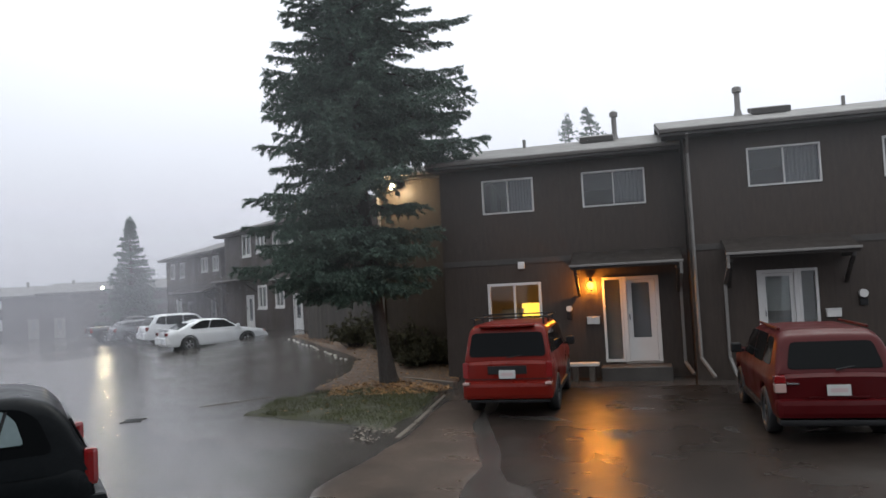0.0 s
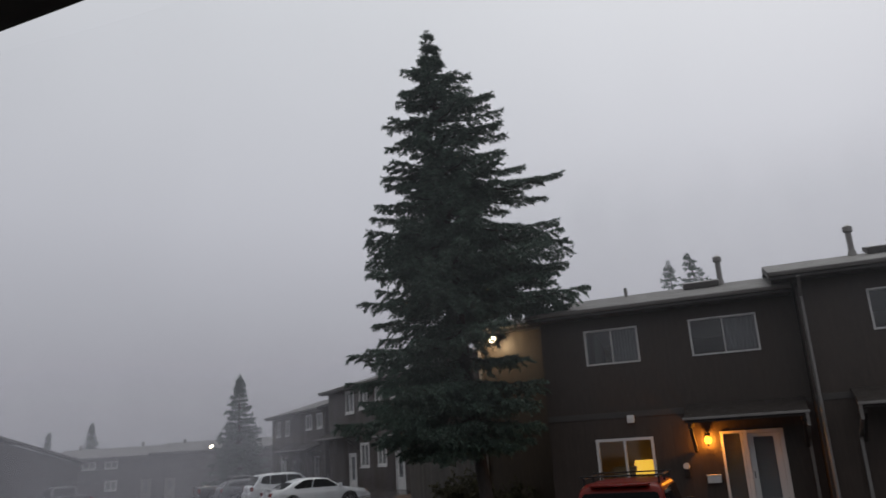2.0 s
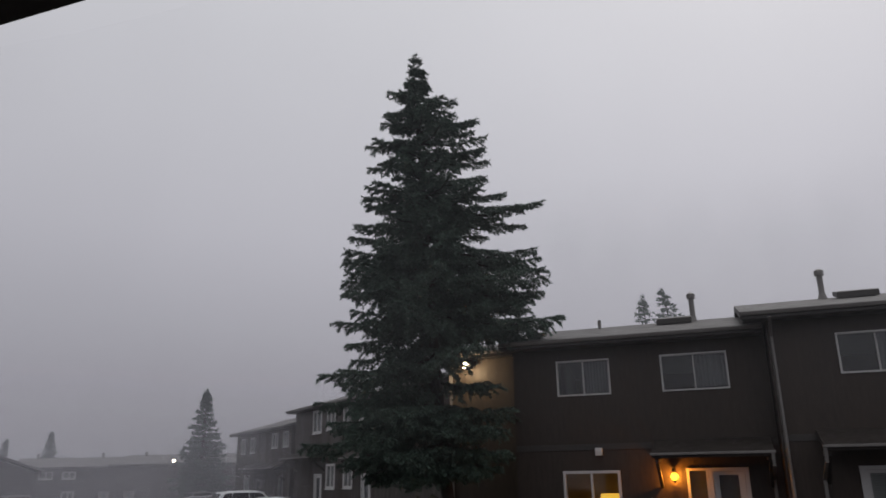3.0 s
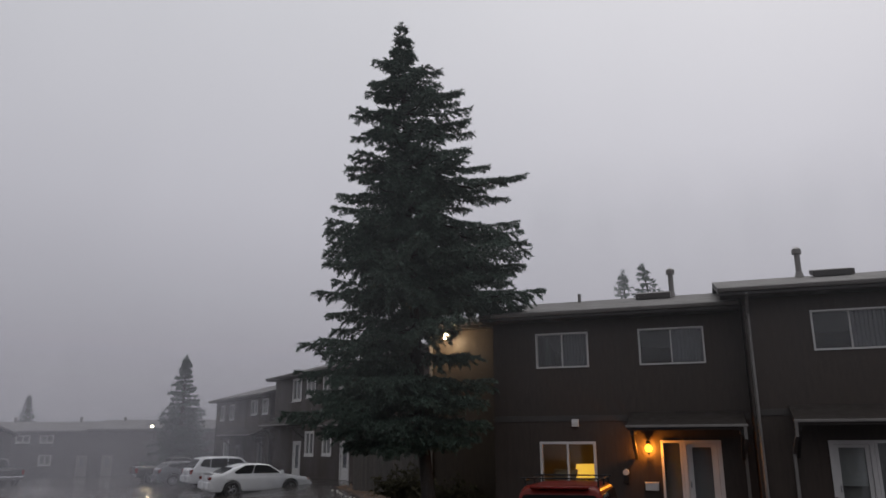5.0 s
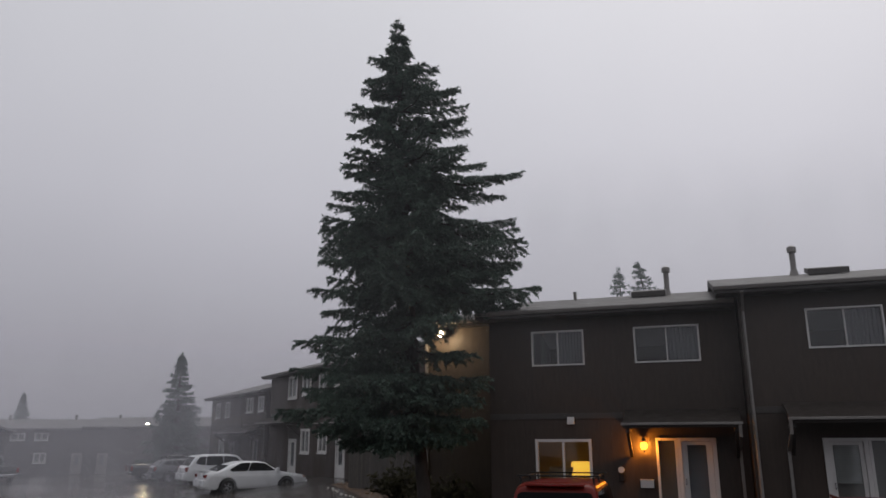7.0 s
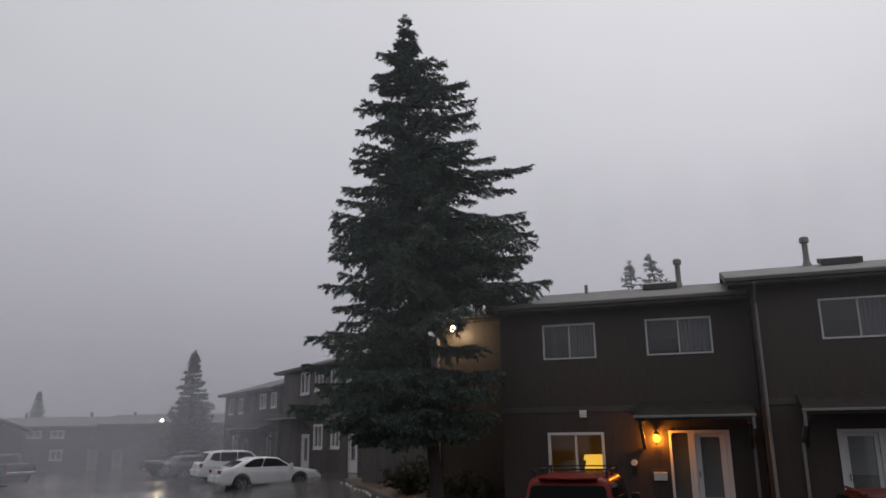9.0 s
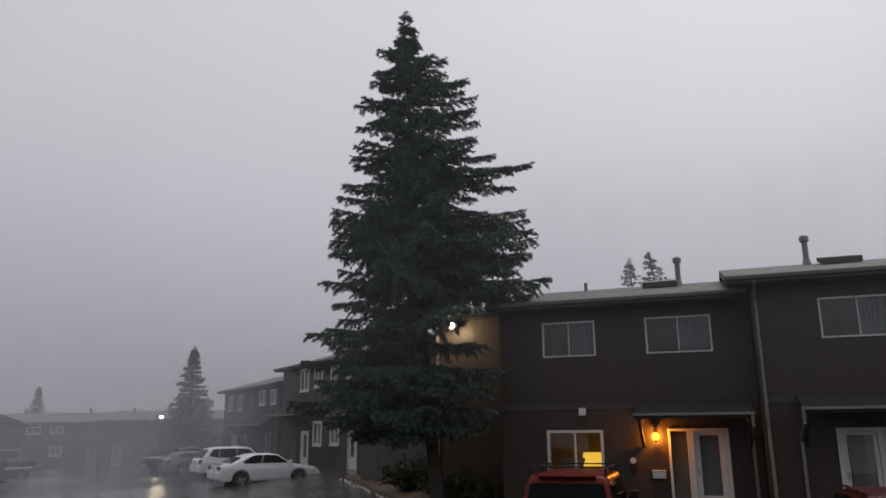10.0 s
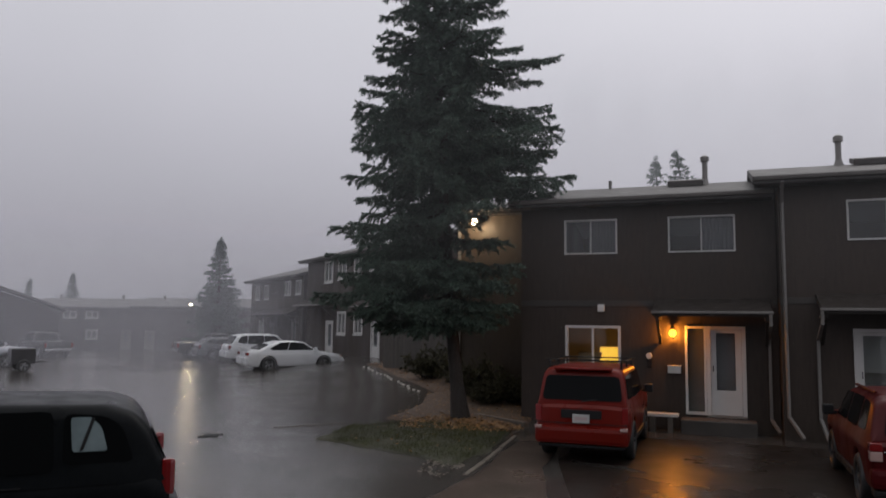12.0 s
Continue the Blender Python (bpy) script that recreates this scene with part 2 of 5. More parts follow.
M_BARK = material("spruce_bark", (0.024, 0.019, 0.016), rough=0.85, var=0.4, scale=6, fine=30, bump=1.0, dist=0.03, stretch=(1, 1, 0.3))
M_NEEDLE = material("spruce_needle", (0.062, 0.095, 0.073), spec=0.3, rough=0.6, var=0.5, scale=0.9, fine=7, bump=0)
M_SHRUB = material("shrub_leaf", (0.058, 0.055, 0.034), spec=0.15, rough=0.85, var=0.4, scale=2, fine=9, bump=0)
M_KERB = material("worn_kerb", (0.10, 0.082, 0.064), rough=0.6, var=0.4, scale=5, fine=40, bump=0.6)
M_FENCE = material("weathered_fence_board", (0.055, 0.049, 0.044), rough=0.8, var=0.3, scale=3, fine=25, bump=0.5, stretch=(1, 1, 0.2), rand=0.2)
M_TIMBER = material("wet_timber", (0.07, 0.058, 0.048), rough=0.5, var=0.3, scale=4, fine=30, bump=0.5)
M_STONE = material("pale_edging_stone", (0.55, 0.53, 0.49), rough=0.6, var=0.2, scale=6, fine=40, bump=0.4, rand=0.15)
M_STEP = material("concrete_step", (0.045, 0.040, 0.036), rough=0.45, var=0.25, scale=3, fine=40, bump=0.3)
M_RUBBER = material("tyre_rubber", (0.015, 0.015, 0.016), rough=0.6, var=0.2, scale=8, fine=60, bump=0.2)
M_ALLOY = material("alloy_rim", (0.30, 0.30, 0.31), rough=0.3, metal=0.9, var=0.1, bump=0)
M_RED = material("red_car_paint", (0.112, 0.007, 0.004), rough=0.34, var=0.08, scale=2, fine=30, bump=0, spec=0.16, coat=0.06)
M_DEEPRED = material("deep_red_car_paint", (0.048, 0.002, 0.003), rough=0.40, var=0.08, scale=2, fine=30, bump=0, spec=0.14, coat=0.05)
M_WHITECAR = material("white_car_paint", (0.60, 0.61, 0.63), rough=0.3, var=0.03, scale=2, fine=30, bump=0, coat=0.6)
M_GREYWHITE = material("dull_bluish_white_paint", (0.42, 0.42, 0.46), rough=0.4, var=0.05, scale=2, fine=30, bump=0, coat=0.3)
M_BLACKCAR = material("black_car_paint", (0.006, 0.007, 0.008), rough=0.34, var=0.2, scale=3, fine=30, bump=0, spec=0.06, coat=0.0)
M_GREYCAR = material("grey_car_paint", (0.075, 0.078, 0.088), rough=0.35, var=0.05, scale=2, fine=30, bump=0, coat=0.5)
M_DARKCAR = material("dark_car_paint", (0.022, 0.021, 0.023), rough=0.35, var=0.05, scale=2, fine=30, bump=0, coat=0.5)
M_PLASTIC = material("black_plastic", (0.013, 0.013, 0.014), rough=0.55, var=0.15, scale=6, fine=50, bump=0.1, spec=0.2)
M_CARGLASS = material("dark_car_glass", (0.005, 0.0055, 0.006), rough=0.05, var=0.05, bump=0, spec=0.05)
# Opaque pale colour stands in for daylight seen through the van's window.
M_PALEGLASS = material("car_glass_painted_light", (0.16, 0.20, 0.21), rough=0.06, var=0.15, scale=1.5, fine=6, bump=0, spec=0.6)
M_LAMPRED = material("red_tail_lamp", (0.16, 0.006, 0.007), rough=0.15, var=0.1, bump=0, coat=0.8)
M_LAMPCLEAR = material("clear_lamp_lens", (0.36, 0.24, 0.22), rough=0.15, var=0.1, bump=0, coat=0.8)
M_PLATE = material("number_plate", (0.42, 0.42, 0.41), rough=0.4, var=0.05, bump=0)
M_PLATEBAR = material("plate_lettering", (0.42, 0.33, 0.33), rough=0.4, var=0.05, bump=0)
M_CHROME = material("chrome_trim", (0.62, 0.62, 0.63), rough=0.2, metal=1.0, var=0.05, bump=0)
# Veils imitate haze; the near one imitates glare that lifts the darks higher up.
M_VEIL = haze_veil("haze_veil", (0.86, 0.86, 0.94), 0.095)
M_VEIL_NEAR = haze_veil("near_glare_veil", (0.86, 0.90, 0.95), 0.030, 0.0, (2.0, 4.2))
M_VEIL_BACK = haze_veil("back_haze_veil", (0.88, 0.90, 0.95), 0.20, 1.0, (13.0, 18.0))
M_VEIL_THIN = haze_veil("thin_haze_veil", (0.90, 0.90, 0.94), 0.028)


# ---- mesh helpers ----
def mesh_ob(name, bm, mat, parent=None, smooth=False):
    me = bpy.data.meshes.new(name)
    bm.normal_update()
    bm.to_mesh(me)
    bm.free()
    me.materials.append(mat)
    if smooth:
        for p in me.polygons:
            p.use_smooth = True
        if smooth == "edges":
            me.set_sharp_from_angle(angle=radians(34))
    ob = new(name, me)
    if parent is not None:
        ob.parent = parent
    return ob


def part(name, bm, mat, parent, label="", smooth=False):
    ob = mesh_ob(name, bm, mat, parent, smooth)
    return tagged(ob, label) if label else ob


def thing(name, place, turn=0.0, label="", category="", group="", kind=""):
    ob = new(name)
    ob.matrix_basis = pose(*place, 0, 0, turn)
    return tagged(ob, label, category, group, kind)


def add_box(bm, lo, hi, m=None):
    """A box between two corners, added to bm."""
    vs = [bm.verts.new(((lo[0], hi[0])[i], (lo[1], hi[1])[j], (lo[2], hi[2])[k])) for i in (0, 1) for j in (0, 1) for k in (0, 1)]
    for f in ((0, 1, 3, 2), (4, 6, 7, 5), (0, 4, 5, 1), (2, 3, 7, 6), (0, 2, 6, 4), (1, 5, 7, 3)):
        bm.faces.new([vs[i] for i in f])
    if m is not None:
        bmesh.ops.transform(bm, matrix=m, verts=vs)
    return vs


def box(lo, hi, bevel=0.0, m=None):
    bm = bmesh.new()
    add_box(bm, lo, hi, m)
    if bevel:
        bmesh.ops.bevel(bm, geom=bm.edges[:], offset=bevel, segments=2, affect="EDGES", profile=0.6)
    return bm


def rod(a, b, r0, r1=None, sides=10, bm=None):
    """A tapered round bar from a to b."""
    bm = bm or bmesh.new()
    a, b = Vector(a), Vector(b)
    r1 = r0 if r1 is None else r1
    q = (b - a).to_track_quat("Z", "Y")
    rings = []
    for p, r in ((a, r0), (b, r1)):
        rings.append([bm.verts.new(p + q @ Vector((r * math.cos(2 * math.pi * i / sides), r * math.sin(2 * math.pi * i / sides), 0))) for i in range(sides)])
    for i in range(sides):
        j = (i + 1) % sides
        bm.faces.new((rings[0][i], rings[0][j], rings[1][j], rings[1][i]))
    bm.faces.new(rings[0][::-1]), bm.faces.new(rings[1])
    return bm


def prism(outline, x0, x1, bevel=0.0, segs=2):
    """An outline in y and z, drawn out along x."""
    bm = bmesh.new()
    a = [bm.verts.new((x0, y, z)) for y, z in outline]
    b = [bm.verts.new((x1, y, z)) for y, z in outline]
    bm.faces.new(a[::-1]), bm.faces.new(b)
    for i in range(len(a)):
        j = (i + 1) % len(a)
        bm.faces.new((a[i], a[j], b[j], b[i]))
    bmesh.ops.recalc_face_normals(bm, faces=bm.faces[:])
    if bevel:
        bmesh.ops.bevel(bm, geom=bm.edges[:], offset=bevel, segments=segs, affect="EDGES", profile=0.6, clamp_overlap=True)
    return bm


def wall_mesh(x0, x1, z0, z1, holes, thick):
    """An upright wall along x with its face at y = 0 and openings cut through it; holes as (x0, x1, z0, z1)."""
    xs = sorted({x0, x1, *(h[0] for h in holes), *(h[1] for h in holes)})
    zs = sorted({z0, z1, *(h[2] for h in holes), *(h[3] for h in holes)})
    bm = bmesh.new()
    solid = lambda x, z: not any(h[0] < x < h[1] and h[2] < z < h[3] for h in holes)
    full = [[solid((a + b) / 2, (c + d) / 2) for c, d in zip(zs, zs[1:])] for a, b in zip(xs, xs[1:])]
    vs = {}

    def v(i, k, y):
        if (i, k, y) not in vs:
            vs[i, k, y] = bm.verts.new((xs[i], y, zs[k]))
        return vs[i, k, y]

    at = lambda i, k: 0 <= i < len(xs) - 1 and 0 <= k < len(zs) - 1 and full[i][k]
    for i in range(len(xs) - 1):
        for k in range(len(zs) - 1):
            if not full[i][k]:
                continue
            bm.faces.new((v(i, k, 0), v(i + 1, k, 0), v(i + 1, k + 1, 0), v(i, k + 1, 0)))
            bm.faces.new((v(i, k, thick), v(i, k + 1, thick), v(i + 1, k + 1, thick), v(i + 1, k, thick)))
            for (di, dk), (p, q) in (((-1, 0), ((i, k), (i, k + 1))), ((1, 0), ((i + 1, k + 1), (i + 1, k))), ((0, -1), ((i + 1, k), (i, k))), ((0, 1), ((i, k + 1), (i + 1, k + 1)))):
                if not at(i + di, k + dk):
                    bm.faces.new((v(*p, 0), v(*q, 0), v(*q, thick), v(*p, thick)))
    bmesh.ops.recalc_face_normals(bm, faces=bm.faces[:])
    return bm


def ease(v):
    v = min(max(v, 0.0), 1.0)
    return v * v * (3 - 2 * v)


def ground_z(x, y):
    """The height of the ground: flat by the houses, a bank under the trees, falling away down the lot."""
    q = -0.624 * (x + 24.56) - 0.782 * (y - 40.0)
    bank = 0.62 * ease(1 - q / 8.0) * ease((-4.2 - x) / 4.0) * ease((x + 33.0) / 12.0)
    return bank - 0.019 * max(0.0, min(math.hypot(x, y), 95.0) - 38.0) * ease((66 - y) / 12 + 1)

# ---- ground ----
def polar_ground():
    radii = [0.0] + [1.2 * 1.065 ** i for i in range(112)]
    sides = 144
    verts, faces = [(0, 0, 0)], []
    for r in radii[1:]:
        for i in range(sides):
            a = 2 * math.pi * i / sides
            x, y = r * math.sin(a), r * math.cos(a)
            verts.append((x, y, ground_z(x, y)))
    for i in range(sides):
        faces.append((0, 1 + (i + 1) % sides, 1 + i))
    for k in range(len(radii) - 2):
        for i in range(sides):
            j = (i + 1) % sides
            a, b = 1 + k * sides, 1 + (k + 1) * sides
            faces.append((a + i, a + j, b + j, b + i))
    me = bpy.data.meshes.new("ground")
    me.from_pydata(verts, [], faces)
    me.materials.append(M_ASPHALT)
    for p in me.polygons:
        p.use_smooth = True
    return tagged(new("ground", me), "wet dark asphalt car park with shallow puddles", "ground", kind="structure")


polar_ground()


def ground_patch(name, outline, mat, lift, label, category, ragged=0.05):
    """A low mound with a soft edge, laid over the ground."""
    pts = [Vector(p) for p in outline]
    fine = []
    for i, p in enumerate(pts):
        q = pts[(i + 1) % len(pts)]
        fine += [p.lerp(q, k / 6) for k in range(6)]
    mid = sum(fine, Vector((0, 0))) / len(fine)
    bm = bmesh.new()
    rings = []
    for s in (1.0, 0.97, 0.9, 0.75, 0.55, 0.35, 0.15):
        h = -0.03 if s == 1.0 else lift * (0.35 + 0.65 * min(1, (1 - s) * 8))
        ring = []
        for p in fine:
            q = mid.lerp(p, s * (1 + ragged * noise.noise((p.x * 1.1, p.y * 1.1, 3))))
            ring.append(bm.verts.new((q.x, q.y, ground_z(q.x, q.y) + h + (0.02 * noise.noise((q.x, q.y, 0)) if s < 0.97 else 0))))
        rings.append(ring)
    n = len(fine)
    for a, b in zip(rings, rings[1:]):
        for i in range(n):
            bm.faces.new((a[i], a[(i + 1) % n], b[(i + 1) % n], b[i]))
    bm.faces.new(rings[-1])
    bmesh.ops.recalc_face_normals(bm, faces=bm.faces[:])
    return tagged(mesh_ob(name, bm, mat, smooth=True), label, category, kind="structure")


LAWN = [(-8.4, 15.7), (-8.1, 13.9), (-6.3, 13.2), (-5.2, 12.8), (-4.5, 12.4), (-4.45, 14.1), (-4.75, 16.4), (-5.8, 16.9), (-7.5, 17.0)]
BED = [(-8.3, 17.4), (-6.6, 16.7), (-4.65, 16.9), (-4.75, 18.6), (-5.3, 22.2), (-8.1, 22.2), (-8.9, 21.6), (-8.3, 19.8)]
BANK = [(-8.2, 21.2), (-15.4, 30.3), (-13.8, 30.6), (-8.4, 26.2), (-8.2, 22.6)]
ground_patch("lawn", LAWN, M_TURF, 0.05, "patchy wet green grass beside the spruce", "lawn", 0.22)
ground_patch("mulch_bed", BED, M_SOIL, 0.07, "brown mulch bed strewn with fallen leaves", "mulch bed")
ground_patch("mulch_bank", BANK, M_SOIL, 0.06, "sloping brown mulch bank behind pale edging stones", "mulch bank")
ground_patch("driveway", [(-3.4, 17.2), (-3.0, 13.0), (-1.9, 9.2), (-1.2, 7.7), (3.0, 7.2), (9.0, 7.0), (9.0, 17.2), (4.5, 17.3), (1.0, 17.4)], M_DRIVE, 0.008, "wet asphalt driveway with the dark house reflection painted in", "driveway")
ground_patch("driveway_apron", [(-4.35, 16.8), (-3.5, 16.9), (-3.1, 13.0), (-2.3, 10.0), (-2.2, 7.2), (-3.4, 6.6), (-4.2, 8.6), (-4.0, 11.4), (-4.15, 13.4)], M_CONCRETE, 0.012, "wet worn pale concrete driveway strip", "driveway", 0.14)


# ---- houses ----
def window(house, x0, x1, z0, z1, mullions=1, frame=0.055, fill="curtain_right", sill=True, lap=0.02):
    """A white framed sliding window in a house's front wall."""
    w = bmesh.new()
    p = -0.03
    add_box(w, (x0 - lap, p, z1 - frame), (x1 + lap, 0.09, z1 + lap))
    add_box(w, (x0 - lap, p, z0 - lap), (x1 + lap, 0.09, z0 + frame))
    add_box(w, (x0 - lap, p, z0 + frame), (x0 + frame, 0.09, z1 - frame))
    add_box(w, (x1 - frame, p, z0 + frame), (x1 + lap, 0.09, z1 - frame))
    xs = [x0 + (x1 - x0) * k / (mullions + 1) for k in range(mullions + 2)]
    for x in xs[1:-1]:
        add_box(w, (x - frame * 0.45, p + 0.012, z0 + frame), (x + frame * 0.45, 0.085, z1 - frame))
    win = part("window", w, M_WHITE, house, "white framed sliding window")
    if sill:
        part("sill", box((x0 - 0.05, -0.075, z0 - 0.065), (x1 + 0.05, -0.032, z0 - 0.022), 0.006), M_WHITE, win)
    for k, (a, b) in enumerate(zip(xs, xs[1:])):
        g = part("pane", box((a + 0.02, 0.035, z0 + 0.02), (b - 0.02, 0.041, z1 - 0.02)), M_GLASS, win)
        g.visible_shadow = False
    if fill in ("curtain_right", "curtain_all", "blind"):
        a = xs[len(xs) // 2] if fill == "curtain_right" else x0
        c = bmesh.new()
        n = 26
        rows = []
        for z in (z0 - 0.05, z1 + 0.03):
            rows.append([c.verts.new((a + (x1 - a) * i / n, 0.15 + (0.014 * math.sin(i * 2.1) if fill != "blind" else 0), z)) for i in range(n + 1)])
        for i in range(n):
            c.faces.new((rows[0][i], rows[0][i + 1], rows[1][i + 1], rows[1][i]))
        c2 = bmesh.ops.solidify(c, geom=c.faces[:], thickness=0.008)
        part("curtain", c, M_BLIND if fill == "blind" else M_CURTAIN, win, "drawn pale grey curtain")
    return win


def gable_roof(house, x0, x1, depth, eave, rise, mat, over=0.45, thick=0.16):
    r = depth / 2
    k = rise / (r + over)
    out = [(-over, eave), (r, eave + rise), (depth + over, eave), (depth + over, eave - thick), (r, eave + rise - thick), (-over, eave - thick)]
    roof = part("roof", prism(out, x0, x1, 0.012, 1), mat, house, "low pitched wet grey shingle roof")
    part("fascia", box((x0 + 0.003, -over - 0.03, eave - thick - 0.02), (x1 - 0.003, -over - 0.002, eave - 0.02), 0.004), M_TRIM_DARK, roof)
    g = prism([(-over - 0.13, eave - 0.03), (-over - 0.032, eave - 0.03), (-over - 0.032, eave - 0.11), (-over - 0.10, eave - 0.11)], x0 + 0.02, x1 - 0.02, 0.008, 1)
    part("gutter", g, M_GUTTER, roof, "grey metal eaves gutter")
    part("soffit", box((x0 + 0.05, -over + 0.01, eave - thick - 0.035), (x1 - 0.05, -0.004, eave - thick - 0.012)), M_TRIM_DARK, roof)
    return roof


def house_shell(name, place, turn, width, depth, eave, rise, holes, wall_mat, label, roof_x=None, base=-0.6, roof_mat=None):
    h = thing(name, place, turn, label, "townhouse", "rows of townhouses")
    part("wall", wall_mesh(0, width, base, eave - 0.1, holes, 0.18), wall_mat, h, "front wall of dark vertical siding")
    for x, nm in ((0.0, "side_wall"), (width - 0.18, "side_wall")):
        out = [(0.182, base), (depth - 0.182, base), (depth - 0.182, eave - 0.1), (depth / 2, eave + rise * 0.82), (0.182, eave - 0.1)]
        part(nm, prism(out, x, x + 0.18), wall_mat, h)
    part("rear_wall", box((0, depth - 0.18, base), (width, depth, eave - 0.1)), wall_mat, h)
    part("storey_floor", box((0.19, 0.19, eave / 2 - 0.05), (width - 0.19, depth - 0.19, eave / 2 + 0.12)), M_ROOM, h)
    a, b = roof_x or (-0.1, width + 0.1)
    gable_roof(h, a, b, depth, eave, rise, roof_mat or M_ROOF)
    return h


def pipe_vent(house, x, y, z0, z1, r=0.075):
    v = rod((x, y, z0 - 0.1), (x, y, z1 - 0.12), r, r, 14)
    p = part("flue_pipe", v, M_GUTTER, house, "round metal flue pipe")
    cap = rod((x, y, z1 - 0.15), (x, y, z1 - 0.02), r * 1.6, r * 1.6, 14)
    rod((x, y, z1 - 0.02), (x, y, z1 + 0.03), r * 1.6, r * 0.7, 14, cap)
    part("flue_cap", cap, M_GUTTER, p)
    part("flashing", rod((x, y, z0 - 0.12), (x, y, z0 + 0.12), r * 2.0, r * 1.1, 14), M_GUTTER, p)


def downspout(house, pts, r=0.032):
    bm = bmesh.new()
    for a, b in zip(pts, pts[1:]):
        a, b = Vector(a), Vector(b)
        d = (b - a).length
        m = Matrix.Translation(a) @ (b - a).to_track_quat("Z", "Y").to_matrix().to_4x4()
        add_box(bm, (-r, -r * 0.8, -0.02), (r, r * 0.8, d + 0.02), m)
    part("downspout", bm, M_GUTTER, house, "pale grey metal downspout")


def canopy(house, x0, x1, top, edge, reach, spout_left=False):
    out = [(-reach, edge), (-0.004, top), (-0.004, top - 0.10), (-reach, edge - 0.12)]
    c = part("canopy", prism(out, x0, x1, 0.01, 1), M_CANOPY, house, "small brown shingled door canopy")
    part("gutter", box((x0 - 0.02, -reach - 0.07, edge - 0.055), (x1 + 0.02, -reach - 0.004, edge + 0.002), 0.008), M_GUTTER, c, "pale metal gutter edge")
    for x in (x0 + 0.06, x1 - 0.14):
        b = bmesh.new()
        add_box(b, (x, -reach + 0.12, edge - 0.2), (x + 0.08, -0.004, edge - 0.125))
        a, e = Vector((x + 0.04, -0.05, edge - 0.75)), Vector((x + 0.04, -reach + 0.2, edge - 0.2))
        m = Matrix.Translation(a) @ (e - a).to_track_quat("Z", "Y").to_matrix().to_4x4()
        add_box(b, (-0.035, -0.035, 0), (0.035, 0.035, (e - a).length), m)
        part("bracket", b, M_TRIM_DARK, c, "dark timber bracket")
    return c


def storm_door(house, x0, x1, z0, z1, glass, label, blind=False, paint=None):
    """A white door with a tall glass light in it, in its frame."""
    paint = paint or M_WHITE
    f = bmesh.new()
    add_box(f, (x0, -0.04, z0), (x0 + 0.09, 0.10, z1))
    add_box(f, (x1 - 0.09, -0.04, z0), (x1, 0.10, z1))
    add_box(f, (x0 + 0.09, -0.04, z1 - 0.08), (x1 - 0.09, 0.10, z1))
    d = part("door", f, paint, house, label)
    a, b, c, e = x0 + 0.095, x1 - 0.095, z0 + 0.01, z1 - 0.085
    ga, gb, gc, ge = glass
    leaf = wall_mesh(a, b, c, e, [(ga, gb, gc, ge)], 0.045)
    part("door_leaf", leaf, paint, d)
    g = part("door_glass", box((ga + 0.001, 0.018, gc + 0.001), (gb - 0.001, 0.026, ge - 0.001)), M_GLASS, d)
    g.visible_shadow = False
    part("backing", box((a, 0.10, c), (b, 0.13, e)), M_ROOM if blind else M_CURTAIN, d, "inner door behind the glass")
    if blind:
        mid = gc + 0.42 * (ge - gc)
        n = 16
        for k in range(n):
            z = mid + (ge - mid) * k / n
            part("blind_slat", box((ga + 0.004, 0.040, z), (gb - 0.004, 0.052, z + (ge - mid) / n - 0.008)), M_BLIND, d)
    h = rod((a + 0.05, -0.045, z0 + 1.02), (a + 0.05, -0.045, z0 + 1.16), 0.012)
    add_box(h, (a + 0.04, -0.045, z0 + 1.03), (a + 0.06, 0.0, z0 + 1.05))
    add_box(h, (a + 0.04, -0.045, z0 + 1.13), (a + 0.06, 0.0, z0 + 1.15))
    part("handle", h, M_CHROME, d, "small metal pull handle")
    part("threshold", box((x0, -0.06, z0 - 0.05), (x1, 0.1, z0 - 0.002), 0.005), M_GUTTER, d)
    return d


def sidelight(house, x0, x1, z0, z1):
    w = bmesh.new()
    for lo, hi in (((x0, -0.04, z0), (x0 + 0.055, 0.09, z1)), ((x1 - 0.055, -0.04, z0), (x1, 0.09, z1)), ((x0 + 0.055, -0.04, z1 - 0.06), (x1 - 0.055, 0.09, z1)), ((x0 + 0.055, -0.04, z0), (x1 - 0.055, 0.09, z0 + 0.06))):
        add_box(w, lo, hi)
    s = part("sidelight", w, M_WHITE, house, "tall narrow glazed sidelight in a white frame")
    g = part("pane", box((x0 + 0.05, 0.03, z0 + 0.05), (x1 - 0.05, 0.036, z1 - 0.05)), M_GLASS, s)
    g.visible_shadow = False
    part("backing", box((x0 + 0.02, 0.15, z0 + 0.02), (x1 - 0.02, 0.17, z1 - 0.02)), M_ROOM, s)


D, D2 = 18.82, 18.10
# unit with the amber porch lamp; its corner at x = -5.1
X = -5.1
h1 = house_shell("townhouse", (X, D, 0), 0, 6.1, 7.9, 5.62, 1.0,
                 [(-3.96 - X, -2.64 - X, 4.245, 5.112), (-1.40 - X, 0.118 - X, 4.245, 5.112), (-3.94 - X, -2.58 - X, 1.45, 2.43), (-1.06 - X, -0.58 - X, 0.38, 2.46), (-0.575 - X, 0.29 - X, 0.38, 2.46)],
                 M_SIDING, "two storey dark brown townhouse with an amber porch lamp", roof_x=(-0.25, 6.08))
window(h1, -3.96 - X, -2.64 - X, 4.245, 5.112, frame=0.030, sill=False, lap=0.008)
